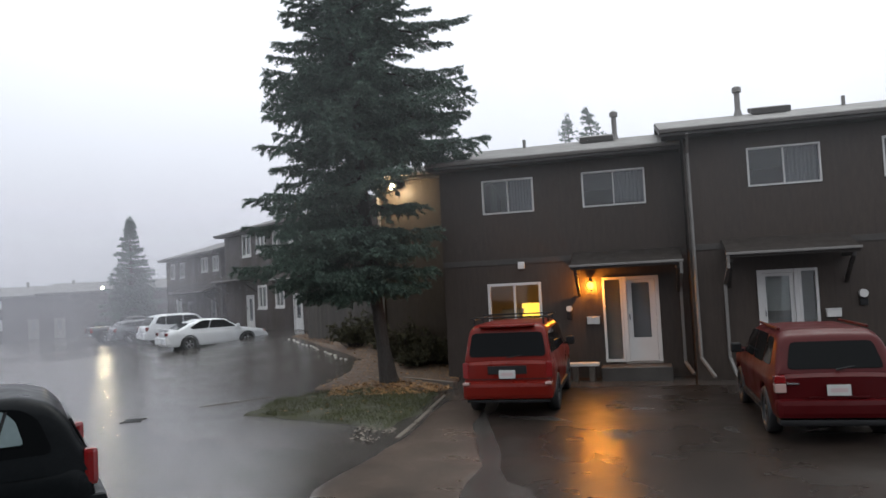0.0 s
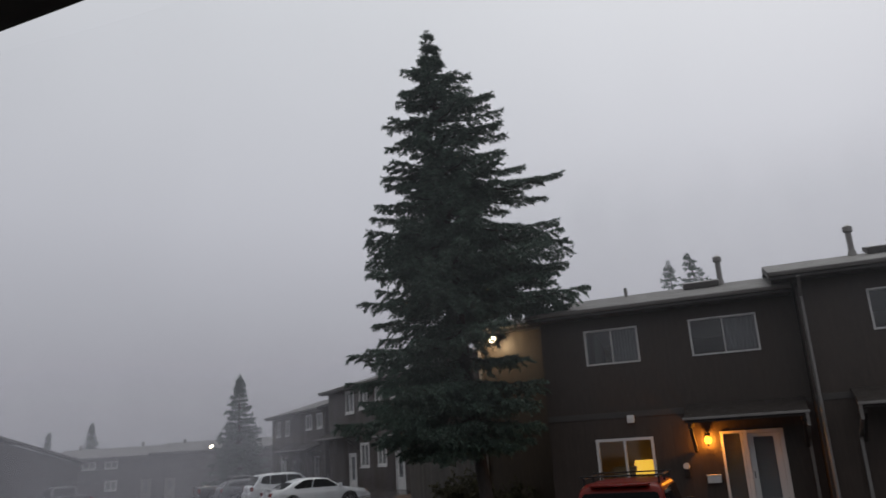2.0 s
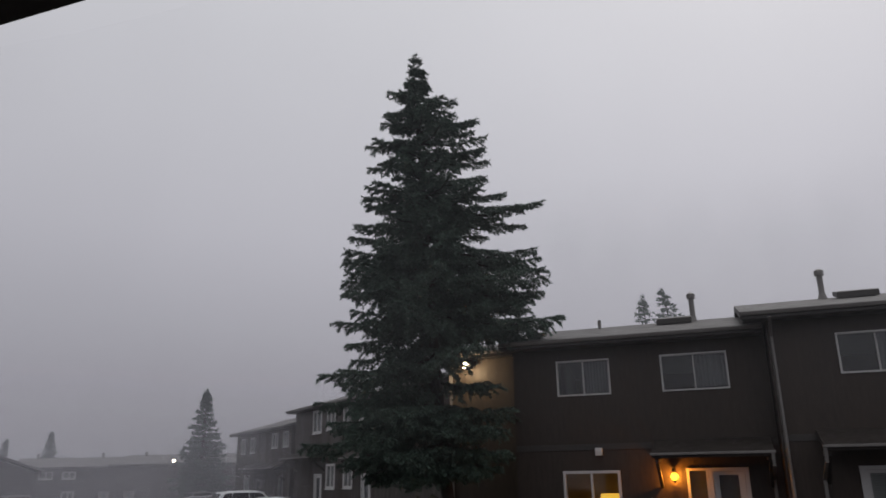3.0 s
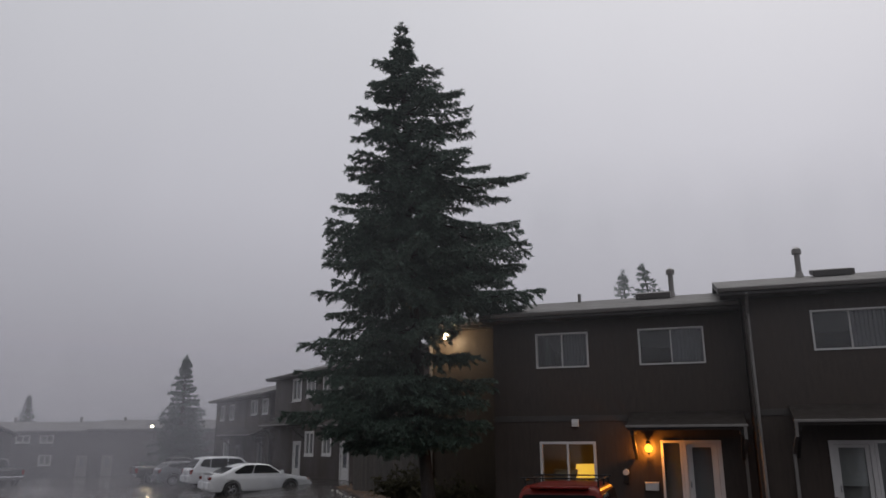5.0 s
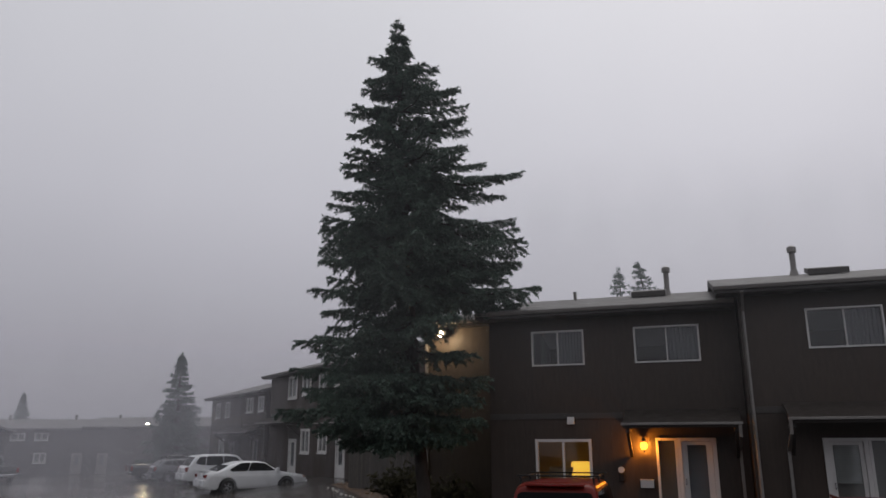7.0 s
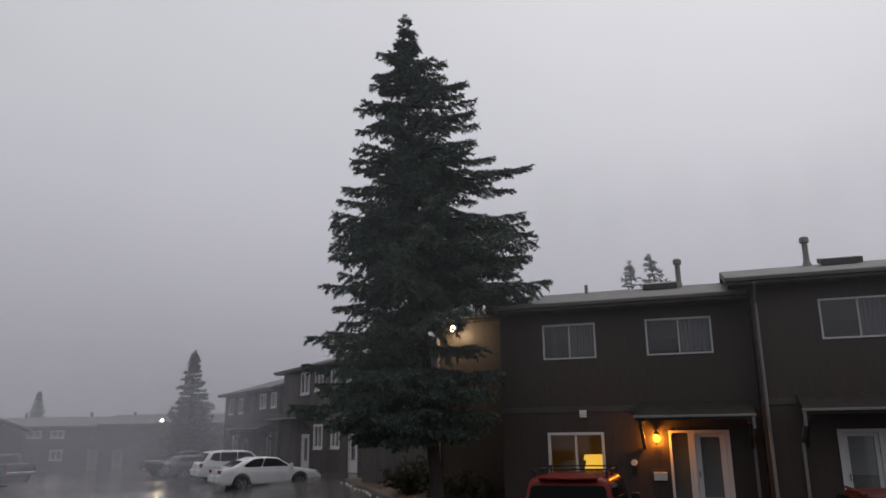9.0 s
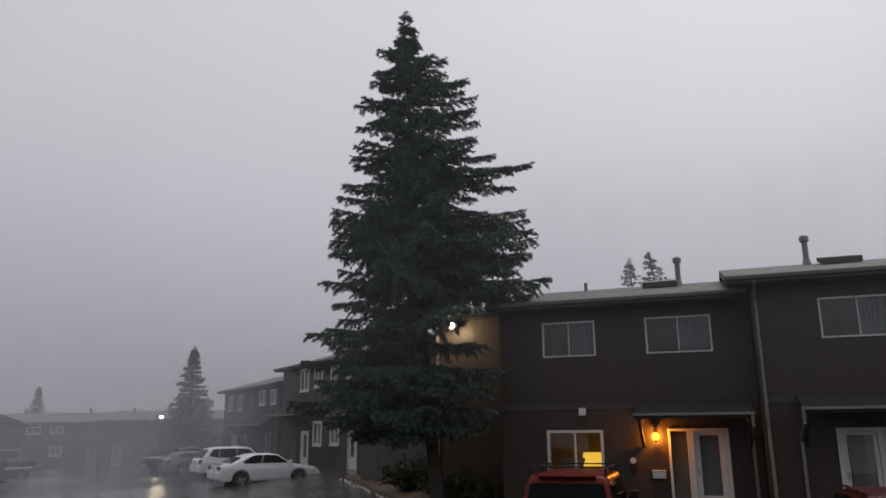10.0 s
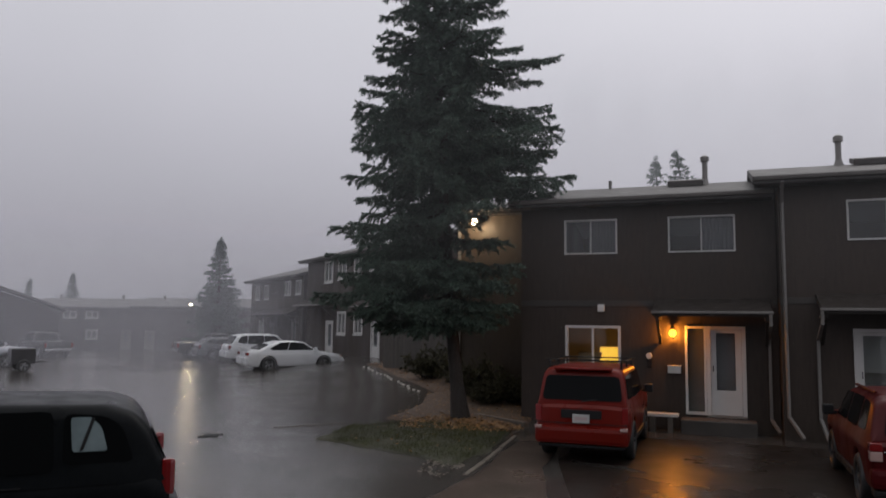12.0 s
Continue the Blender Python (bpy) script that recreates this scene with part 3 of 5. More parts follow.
window(h1, -1.40 - X, 0.118 - X, 4.245, 5.112, frame=0.030, sill=False, lap=0.008)
window(h1, -3.94 - X, -2.58 - X, 1.45, 2.43, frame=0.055, fill="none", sill=False, lap=0.01)
sidelight(h1, -1.06 - X, -0.58 - X, 0.38, 2.46)
storm_door(h1, -0.575 - X, 0.29 - X, 0.38, 2.46, (-0.36 - X, 0.06 - X, 0.96, 2.30), "white storm door with a tall glass panel")
canopy(h1, -1.72 - X, 0.84 - X, 3.12, 2.80, 1.0)
downspout(h1, [(0.80 - X, -1.03, 2.74), (0.80 - X, -1.0, 2.5), (0.80 - X, -0.06, 2.2), (0.80 - X, -0.06, 0.35), (0.95 - X, -0.42, 0.12)])
pipe_vent(h1, -0.62 - X, 3.4, 6.50, 7.30)
part("roof_vent", prism([(2.45, 6.30), (3.15, 6.50), (3.15, 6.62), (2.45, 6.46)], -1.58 - X, -0.64 - X, 0.01, 1), M_TRIM_DARK, h1, "flat dark ridge vent box")
part("plumbing_vent", rod((-3.28 - X, 3.3, 6.4), (-3.28 - X, 3.3, 6.72), 0.05, 0.05, 12), M_GUTTER, h1)
part("belt_trim", box((0.0, -0.022, 2.92), (6.08, -0.002, 3.06), 0.004), M_TRIM_DARK, h1, "dark belt board between the storeys")
part("room", box((0.6, 2.6, 0.4), (3.6, 2.66, 2.72)), M_WARMROOM, h1, "lit cream room wall")
for lo, hi in (((0.54, 0.2, 0.4), (0.6, 2.66, 2.72)), ((3.6, 0.2, 0.4), (3.66, 2.66, 2.72)), ((0.54, 0.2, 0.34), (3.66, 2.66, 0.4))):
    part("partition", box(lo, hi), M_WARMROOM, h1)

# unit stepping forward beside it, with the second canopy
X2 = 1.02
h2 = house_shell("townhouse", (X2, D2, 0), 0, 6.6, 7.9, 5.80, 1.0,
                 [(2.394 - X2, 3.915 - X2, 4.367, 5.238), (5.17 - X2, 6.5 - X2, 4.367, 5.238), (2.42 - X2, 3.28 - X2, 0.38, 2.45), (3.285 - X2, 3.68 - X2, 0.38, 2.45)],
                 M_SIDING, "two storey dark brown townhouse stepping forward in the row", roof_x=(-0.52, 6.7))
window(h2, 2.394 - X2, 3.915 - X2, 4.367, 5.238, frame=0.030, sill=False, lap=0.008)
window(h2, 5.17 - X2, 6.5 - X2, 4.367, 5.238, frame=0.030, sill=False, lap=0.008)
storm_door(h2, 2.42 - X2, 3.28 - X2, 0.38, 2.45, (2.60 - X2, 3.10 - X2, 0.96, 2.30), "white door with a half drawn blind", blind=True)
sidelight(h2, 3.285 - X2, 3.68 - X2, 0.38, 2.45)
canopy(h2, 1.72 - X2, 4.34 - X2, 3.20, 2.87, 1.0)
downspout(h2, [(1.10 - X2, -0.5, 5.62), (1.10 - X2, -0.08, 5.25), (1.12 - X2, -0.07, 0.52), (1.36 - X2, -0.5, 0.14)])
downspout(h2, [(1.74 - X2, -1.03, 2.80), (1.74 - X2, -1.0, 2.55), (1.74 - X2, -0.07, 2.2), (1.74 - X2, -0.07, 0.5), (1.84 - X2, -0.35, 0.12)])
pipe_vent(h2, 2.70 - X2, 3.4, 6.70, 7.46)
part("roof_vent", prism([(2.45, 6.48), (3.15, 6.68), (3.15, 6.80), (2.45, 6.64)], 2.91 - X2, 3.86 - X2, 0.01, 1), M_TRIM_DARK, h2, "flat dark ridge vent box")
part("plumbing_vent", rod((5.28 - X2, 3.3, 6.6), (5.28 - X2, 3.3, 6.90), 0.05, 0.05, 12), M_GUTTER, h2)
part("belt_trim", box((0.0, -0.022, 2.98), (6.6, -0.002, 3.12), 0.004), M_TRIM_DARK, h2)

# unit set back behind the spruce, under the flood light
h0 = house_shell("townhouse", (-8.2, 22.4, 0), 0, 3.1, 7.9, 6.05, 0.9, [], M_SIDING_TAN, "set back tan sided townhouse end lit by a flood lamp", roof_x=(-0.25, 3.09))
downspout(h0, [(0.1, -0.5, 5.9), (0.1, -0.07, 5.5), (0.1, -0.07, 0.6), (0.05, -0.4, 0.4)], 0.042)

# row beyond the spruce, turned to the car park
ha = house_shell("townhouse", (-24.56, 40.0, 0.0), -38.6, 14.4, 8.0, 6.15, 1.2,
                 [(2.9, 4.2, 4.65, 5.9), (5.0, 6.2, 4.75, 5.9), (7.25, 8.25, 4.85, 5.9), (9.2, 10.1, 4.95, 5.9), (5.0, 6.2, 1.70, 2.95), (7.35, 8.45, 1.75, 2.95), (9.55, 10.6, 0.62, 2.45), (3.3, 4.4, 0.62, 2.45)],
                 M_SIDING, "dark brown townhouse row across the car park", roof_x=(-0.4, 14.6), base=-1.2)
for a, b, c, d in ((2.9, 4.2, 4.65, 5.9), (5.0, 6.2, 4.75, 5.9), (7.25, 8.25, 4.85, 5.9), (9.2, 10.1, 4.95, 5.9), (5.0, 6.2, 1.70, 2.95), (7.35, 8.45, 1.75, 2.95)):
    window(ha, a, b, c, d, frame=0.11, fill="blind")
storm_door(ha, 9.55, 10.6, 0.62, 2.45, (9.85, 10.3, 1.2, 2.2), "white door with a narrow dark glass")
storm_door(ha, 3.3, 4.4, 0.62, 2.45, (3.6, 4.1, 1.0, 2.25), "white door with a narrow dark glass")
canopy(ha, 0.4, 5.0, 3.75, 3.35, 1.0)
canopy(ha, 8.9, 11.6, 3.6, 3.2, 1.0)
hb = house_shell("townhouse", (-34.15, 47.6, 0.0), -38.6, 11.6, 8.0, 5.35, 1.2,
                 [(1.2, 2.2, 3.9, 4.9), (3.4, 4.4, 3.9, 4.9), (8.0, 9.2, 4.1, 5.0), (10.2, 11.2, 4.1, 5.0), (2.4, 3.5, 1.2, 2.4), (5.0, 5.9, 0.2, 2.2), (9.6, 10.5, 0.4, 2.4)],
                 M_SIDING, "dark brown townhouse farther along the row", roof_x=(-0.4, 11.7), base=-1.5)
for a, b, c, d in ((1.2, 2.2, 3.9, 4.9), (3.4, 4.4, 3.9, 4.9), (8.0, 9.2, 4.1, 5.0), (10.2, 11.2, 4.1, 5.0), (2.4, 3.5, 1.2, 2.4)):
    window(hb, a, b, c, d, frame=0.07, fill="curtain_all")
storm_door(hb, 5.0, 5.9, 0.2, 2.2, (5.25, 5.65, 0.9, 2.0), "dull pale door in the far row", paint=M_GUTTER)
storm_door(hb, 9.6, 10.5, 0.4, 2.4, (9.85, 10.25, 1.0, 2.2), "dull pale door in the far row", paint=M_GUTTER)
canopy(hb, 4.2, 11.0, 3.2, 2.85, 1.0)
# low row closing the far end
hc = house_shell("townhouse", (-66.6, 55.2, -0.75), 21.2, 27.0, 8.0, 4.25, 0.95,
                 [(3.6, 5.0, 3.1, 3.8), (5.9, 7.2, 3.1, 3.8), (6.0, 7.2, 1.0, 1.95), (9.6, 10.6, 0.05, 1.9), (12.0, 13.0, 0.05, 1.9)],
                 M_SIDING_GREY, "long low townhouse row closing the far end, haze painted in as grey", roof_x=(-0.3, 10.4), base=-1.5)
for a, b, c, d in ((3.6, 5.0, 3.1, 3.8), (5.9, 7.2, 3.1, 3.8), (6.0, 7.2, 1.0, 1.95)):
    window(hc, a, b, c, d, frame=0.12, fill="blind")
gable_roof(hc, 10.45, 27.3, 8.0, 4.40, 0.95, M_ROOF)
storm_door(hc, 9.6, 10.6, 0.05, 1.9, (9.9, 10.3, 0.8, 1.7), "dull pale door of the far row", paint=M_GUTTER)
storm_door(hc, 12.0, 13.0, 0.05, 1.9, (12.3, 12.7, 0.8, 1.7), "dull pale door of the far row", paint=M_GUTTER)
for x in (1.6, 8.2, 12.6):
    pipe_vent(hc, x, 3.4, 5.0, 5.6, 0.12)
# dark house end at the far side of the lot
hd = house_shell("townhouse", (-46.4, 41.1, -0.4), 138.5, 20.0, 10.8, 3.5, 2.1, [], M_SIDING_GREY, "dark townhouse end at the far side of the lot", base=-1.5, roof_x=(-0.3, 20.3))

# the house behind the porch on which one stands
own = thing("own_house", (0, 0, 0), 0, "dark sided house with a covered porch", "townhouse")
part("wall", box((-6, -0.95, 0), (6, -0.75, 6.2)), M_SIDING, own)
part("porch_slab", box((-1.4, -0.748, 0.0), (1.4, 0.75, 0.85), 0.02), M_STEP, own, "raised concrete porch slab")
part("canopy", prism([(1.2, 3.645), (1.2, 3.83), (-0.745, 4.2), (-0.745, 4.0)], -6, 6, 0.01, 1), M_TRIM_DARK, own, "dark porch roof edge")

# ---- vehicles: local x runs from the tail to the nose, y to the left, z up ----
def loft(cols, section):
    """A closed shell through half sections (y, z), each from its lowest middle point to its highest, at the given x."""
    bm = bmesh.new()
    rings = []
    for x in cols:
        half = section(x)
        rings.append([bm.verts.new((x, y, z)) for y, z in half + [(-y, z) for y, z in half[-2:0:-1]]])
    n = len(rings[0])
    for a, b in zip(rings, rings[1:]):
        for i in range(n):
            j = (i + 1) % n
            bm.faces.new((a[i], a[j], b[j], b[i]))
    bm.faces.new(rings[0][::-1]), bm.faces.new(rings[-1])
    bmesh.ops.recalc_face_normals(bm, faces=bm.faces[:])
    return bm


def columns(values, gap=0.006):
    """Sorted values with no two closer than the gap."""
    out = []
    for v in sorted(values):
        if not out or v - out[-1] > gap:
            out.append(v)
    return out


def plate_on(points, normal, thick=0.012, corner=0.07):
    """A flat polygon given a little thickness, proud along its normal."""
    bm = bmesh.new()
    n = Vector(normal).normalized()
    pts, points = [Vector(p) for p in points], []
    for i, p in enumerate(pts):
        before, after = pts[i - 1] - p, pts[(i + 1) % len(pts)] - p
        r = min(corner, before.length * 0.35, after.length * 0.35)
        a, b = p + before.normalized() * r, p + after.normalized() * r
        points += [a, a.lerp(p, 0.5).lerp(p.lerp(b, 0.5), 0.5), b]
    lo = [bm.verts.new(Vector(p) - n * 0.02) for p in points]
    hi = [bm.verts.new(Vector(p) + n * thick) for p in points]
    bm.faces.new(lo[::-1]), bm.faces.new(hi)
    for i in range(len(lo)):
        j = (i + 1) % len(lo)
        bm.faces.new((lo[i], lo[j], hi[j], hi[i]))
    bmesh.ops.recalc_face_normals(bm, faces=bm.faces[:])
    return bm


def wheel(car, x, y, r, width):
    t = bmesh.new()
    prof = [(r * 0.62, -width / 2), (r * 0.92, -width / 2), (r, -width / 2 + 0.03), (r, width / 2 - 0.03), (r * 0.92, width / 2), (r * 0.62, width / 2)]
    n = 28
    rings = [[t.verts.new((x + a * math.cos(2 * math.pi * i / n), y + b, r + a * math.sin(2 * math.pi * i / n))) for i in range(n)] for a, b in prof]
    for p, q in zip(rings, rings[1:] + rings[:1]):
        for i in range(n):
            t.faces.new((p[i], p[(i + 1) % n], q[(i + 1) % n], q[i]))
    bmesh.ops.recalc_face_normals(t, faces=t.faces[:])
    w = part("wheel", t, M_RUBBER, car, "black tyre on a light alloy rim", True)
    s = 1 if y > 0 else -1
    rim = rod((x, y - s * 0.05, r), (x, y + s * (width / 2 - 0.05), r), r * 0.2, r * 0.14, 12)
    for k in range(5):
        a = 2 * math.pi * k / 5 + 0.3
        m = Matrix.Translation((x, y + s * (width / 2 - 0.055), r)) @ Matrix.Rotation(a, 4, "Y")
        add_box(rim, (-0.035, -0.02, 0), (0.035, 0.02, r * 0.6), m)
    q = [[rim.verts.new((x + ra * math.cos(2 * math.pi * i / n), y + s * (width / 2 + dy), r + ra * math.sin(2 * math.pi * i / n))) for i in range(n)] for ra, dy in ((r * 0.55, -0.04), (r * 0.63, -0.02), (r * 0.63, -0.1))]
    for u, v in zip(q, q[1:]):
        for i in range(n):
            rim.faces.new((u[i], u[(i + 1) % n], v[(i + 1) % n], v[i]))
    part("rim", rim, M_ALLOY, w, "silver alloy rim", True)
    part("brake_disc", rod((x, y - s * 0.02, r), (x, y + s * 0.01, r), r * 0.58, r * 0.58, 20), M_PLASTIC, w)


def vehicle(name, place, heading, paint, L, W, belt, roof, top_line, cabin, axles, wheel_r, label, category,
            side_windows, rear_glass=None, wind_glass=None, sill=0.30, tumble=0.13, lower=None, group="parked cars"):
    """place: the tail's middle on the ground; heading: degrees from +x. top_line runs nose to tail; cabin likewise from front to back."""
    car = thing(name, place, heading, label, category, group)
    hw = W / 2
    ra = wheel_r + 0.07
    tx, tz = zip(*sorted(top_line))
    cx, cz = zip(*sorted(cabin))

    def under(x):
        z = sill + 0.10 * max(0, 1 - x / 0.12) + 0.12 * max(0, 1 - (L - x) / 0.16)
        for ax in axles:
            if abs(x - ax) < ra:
                z = max(z, wheel_r + math.sqrt(ra * ra - (x - ax) ** 2))
        return z

    def body_w(x):
        nose, tail = max(0, (x - (L - 0.85)) / 0.85), max(0, (0.42 - x) / 0.42)
        return hw * (1 - 0.17 * nose ** 3 - 0.085 * tail ** 4)

    def body_section(x):
        z0, z1, w = under(x), float(np.interp(x, tx, tz)), body_w(x)
        z0 = min(z0, z1 - 0.12)
        half = [(0.0, z0), (w * 0.86, z0)]
        for f in (0.0, 0.08, 0.2, 0.34, 0.48, 0.60, 0.72, 0.82, 0.90, 0.96, 1.0):
            z = z0 + f * (z1 - z0)
            g = min(max((z - sill) / (z1 - sill), 0), 1)
            y = w * (1 - 0.075 * (1 - g) ** 2.2) * (1 - 0.10 * max(0, (g - 0.66) / 0.34) ** 2.4) - (0.02 if f == 0 else 0)
            half.append((y, z))
        return half + [(w * 0.72, z1 + 0.012), (w * 0.4, z1 + 0.02), (0.0, z1 + 0.022)]

    def cab_w(x, z):
        f = (z - belt) / (roof - belt)
        return (hw - 0.035) * (1 - tumble * f) * (1 - 0.06 * max(0, (x - L * 0.62) / (L * 0.3)) ** 2 - 0.05 * max(0, (0.6 - x) / 0.6) ** 2)

    def cab_section(x):
        z0 = belt - 0.07
        z1 = sum(float(np.interp(x + d, cx, cz)) for d in (-0.05, -0.025, 0, 0.025, 0.05)) / 5
        z1 = max(z1, z0 + 0.06)
        r = min(0.14, (z1 - z0) * 0.5)
        half = [(0.0, z0), (cab_w(x, z0), z0)]
        for f in (0.25, 0.5, 0.75, 1.0):
            z = z0 + (z1 - r - z0) * f
            half.append((cab_w(x, z), z))
        for a in (18, 36, 54, 72, 90):
            z = z1 - r + r * math.sin(radians(a)) * 0.93
            half.append((cab_w(x, z) - r * (1 - math.cos(radians(a))), z))
        return half + [(cab_w(x, z1) * 0.45, z1), (0.0, z1 + 0.004)]

    xs = [L * k / 44 for k in range(45)] + [0.012, 0.03, 0.06, 0.10, 0.16, L - 0.012, L - 0.03, L - 0.06, L - 0.10, L - 0.16] + list(tx[1:-1])
    for ax in axles:
        xs += [ax + (ra - 0.001) * math.cos(radians(a)) for a in range(0, 181, 12)]
    part("body", loft(columns(x for x in xs if 0 <= x <= L), body_section), paint, car, smooth="edges")
    xs = [cx[0] + (cx[-1] - cx[0]) * k / 36 for k in range(37)] + [c + d for c in cx[1:-1] for d in (-0.06, -0.03, 0, 0.03, 0.06)]
    part("cabin", loft(columns(x for x in xs if cx[0] <= x <= cx[-1]), cab_section), paint, car, smooth="edges")
    for s in (-1, 1):
        for poly in side_windows:
            pts = [(x, s * (cab_w(x, z) + 0.0), z) for x, z in poly[0]]
            nrm = (0, s, 0.13 * hw / (roof - belt))
            part("side_window", plate_on(pts, nrm, 0.008), poly[1], car, "tinted side window")
    if rear_glass:
        (xa, za), (xb, zb), f0, f1, inset = rear_glass
        ends = []
        for f in (f0, f1):
            x, z = xa + (xb - xa) * f, za + (zb - za) * f
            ends.append((x, z, cab_w(x, z) - inset))
        pts = [(ends[0][0], ends[0][2], ends[0][1]), (ends[0][0], -ends[0][2], ends[0][1]), (ends[1][0], -ends[1][2], ends[1][1]), (ends[1][0], ends[1][2], ends[1][1])]
        part("rear_window", plate_on(pts, (-(zb - za), 0, xb - xa), 0.022), M_CARGLASS, car, "dark rear window")
    if wind_glass:
        (xa, za), (xb, zb) = wind_glass
        wa, wb = cab_w(xa, za) - 0.08, cab_w(xb, zb) - 0.08
        part("windscreen", plate_on([(xa, -wa, za), (xa, wa, za), (xb, wb, zb), (xb, -wb, zb)], (zb - za, 0, -(xb - xa)), 0.022), M_CARGLASS, car, "raked windscreen")
    for ax in axles:
        for s in (-1, 1):
            wheel(car, ax, s * (hw - 0.12), wheel_r, 0.22)
    for s in (-1, 1):
        x = cabin[0][0] - 0.25
        m = box((x - 0.07, s * (hw + 0.09) - 0.09, belt + 0.02), (x + 0.05, s * (hw + 0.09) + 0.09, belt + 0.19), 0.03)
        add_box(m, (x - 0.03, min(s * (hw - 0.08), s * (hw + 0.04)), belt + 0.03), (x + 0.03, max(s * (hw - 0.08), s * (hw + 0.04)), belt + 0.08))
        part("door_mirror", m, M_PLASTIC if lower else paint, car, "door mirror")
    if lower:
        part("sill_trim", box((axles[0] + ra + 0.02, -hw + 0.01, sill - 0.04), (axles[1] - ra - 0.02, hw - 0.01, sill + 0.06), 0.02), M_PLASTIC, car)
    return car


def on_ground(x, y, lift=0.0):
    return (x, y, ground_z(x, y) + lift)


def tail_lamps(car, x, y, z0, z1, w, mat=None, label="red tail lamp"):
    for s in (-1, 1):
        part("tail_lamp", box((x - 0.03, min(s * (y - w), s * y), z0), (x + 0.14, max(s * (y - w), s * y), z1), 0.012), mat or M_LAMPRED, car, label)


def number_plate(car, x, z, y=0.0):
    p = part("number_plate", box((x - 0.02, y - 0.15, z - 0.075), (x, y + 0.15, z + 0.075), 0.004), M_PLATE, car, "pale number plate")
    part("lettering", box((x - 0.023, y - 0.11, z - 0.03), (x - 0.021, y + 0.11, z + 0.03)), M_PLATEBAR, p)


def seam(car, lo, hi):
    part("panel_gap", box(lo, hi), M_PLASTIC, car)


# red boxy four by four with a roof rack, tail to the camera
suv1 = vehicle("red_suv", on_ground(-2.55, 13.46), 91.5, M_RED, 4.45, 1.72, 1.04, 1.68,
               [(4.40, 0.92), (4.28, 1.02), (3.25, 1.09), (1.2, 1.08), (0.45, 1.08), (0.12, 1.06), (0.03, 0.96), (0.0, 0.72)],
               [(3.25, 1.02), (2.62, 1.62), (2.35, 1.68), (0.45, 1.70), (0.24, 1.64), (0.08, 1.02)], (0.92, 3.57), 0.36,
               "red boxy four wheel drive with roof rack, parked nose in", "car",
               [([(2.72, 1.12), (2.95, 1.12), (2.52, 1.56), (1.95, 1.57), (1.95, 1.12)], M_CARGLASS), ([(1.88, 1.12), (1.88, 1.57), (1.05, 1.57), (1.05, 1.12)], M_CARGLASS), ([(0.98, 1.14), (0.98, 1.56), (0.36, 1.54), (0.26, 1.14)], M_CARGLASS)],
               rear_glass=((0.08, 1.02), (0.24, 1.64), 0.14, 0.84, 0.07), wind_glass=((3.17, 1.10), (2.66, 1.63)), sill=0.34, lower=True)
part("rear_bumper", box((-0.09, -0.83, 0.35), (0.2, 0.83, 0.66), 0.08), M_RED, suv1, "red painted rear bumper")
# Black strip put in for the shade below the red bumper.
part("dark_bumper_strip", box((-0.04, -0.76, 0.29), (0.22, 0.76, 0.345), 0.02), M_PLASTIC, suv1, "black strip for the shade under the bumper")
tail_lamps(suv1, 0.03, 0.825, 0.74, 1.02, 0.11)
tail_lamps(suv1, -0.085, 0.82, 0.62, 0.67, 0.13, M_LAMPCLEAR, "pale bumper reflector")
part("plate_recess", box((-0.006, -0.36, 0.80), (0.04, 0.36, 0.95), 0.01), M_PLASTIC, suv1, "black handle recess")
number_plate(suv1, -0.008, 0.80)
part("rear_wiper", rod((0.0, 0.0, 1.10), (0.03, -0.28, 1.14), 0.012, 0.008, 8), M_PLASTIC, suv1)
part("spoiler", box((0.15, -0.52, 1.645), (0.38, 0.52, 1.69), 0.02), M_RED, suv1)
part("high_brake_lamp", box((0.135, -0.17, 1.652), (0.16, 0.17, 1.68), 0.006), M_LAMPRED, suv1, "dark red high brake lamp")
seam(suv1, (-0.012, -0.005, 0.98), (0.03, 0.005, 1.0))
for s in (-1, 1):
    r = rod((0.45, s * 0.66, 1.775), (2.35, s * 0.66, 1.775), 0.018)
    for x in (0.5, 1.4, 2.3):
        rod((x, s * 0.66, 1.66), (x, s * 0.66, 1.775), 0.018, 0.018, 8, r)
    part("roof_rail", r, M_PLASTIC, suv1, "black roof rail")
for x in (0.62, 2.0):
    part("cross_bar", box((x - 0.03, -0.76, 1.79), (x + 0.03, 0.76, 1.815), 0.008), M_PLASTIC, suv1, "black roof cross bar")
seam(suv1, (-0.004, -0.80, 0.705), (0.03, 0.80, 0.72))

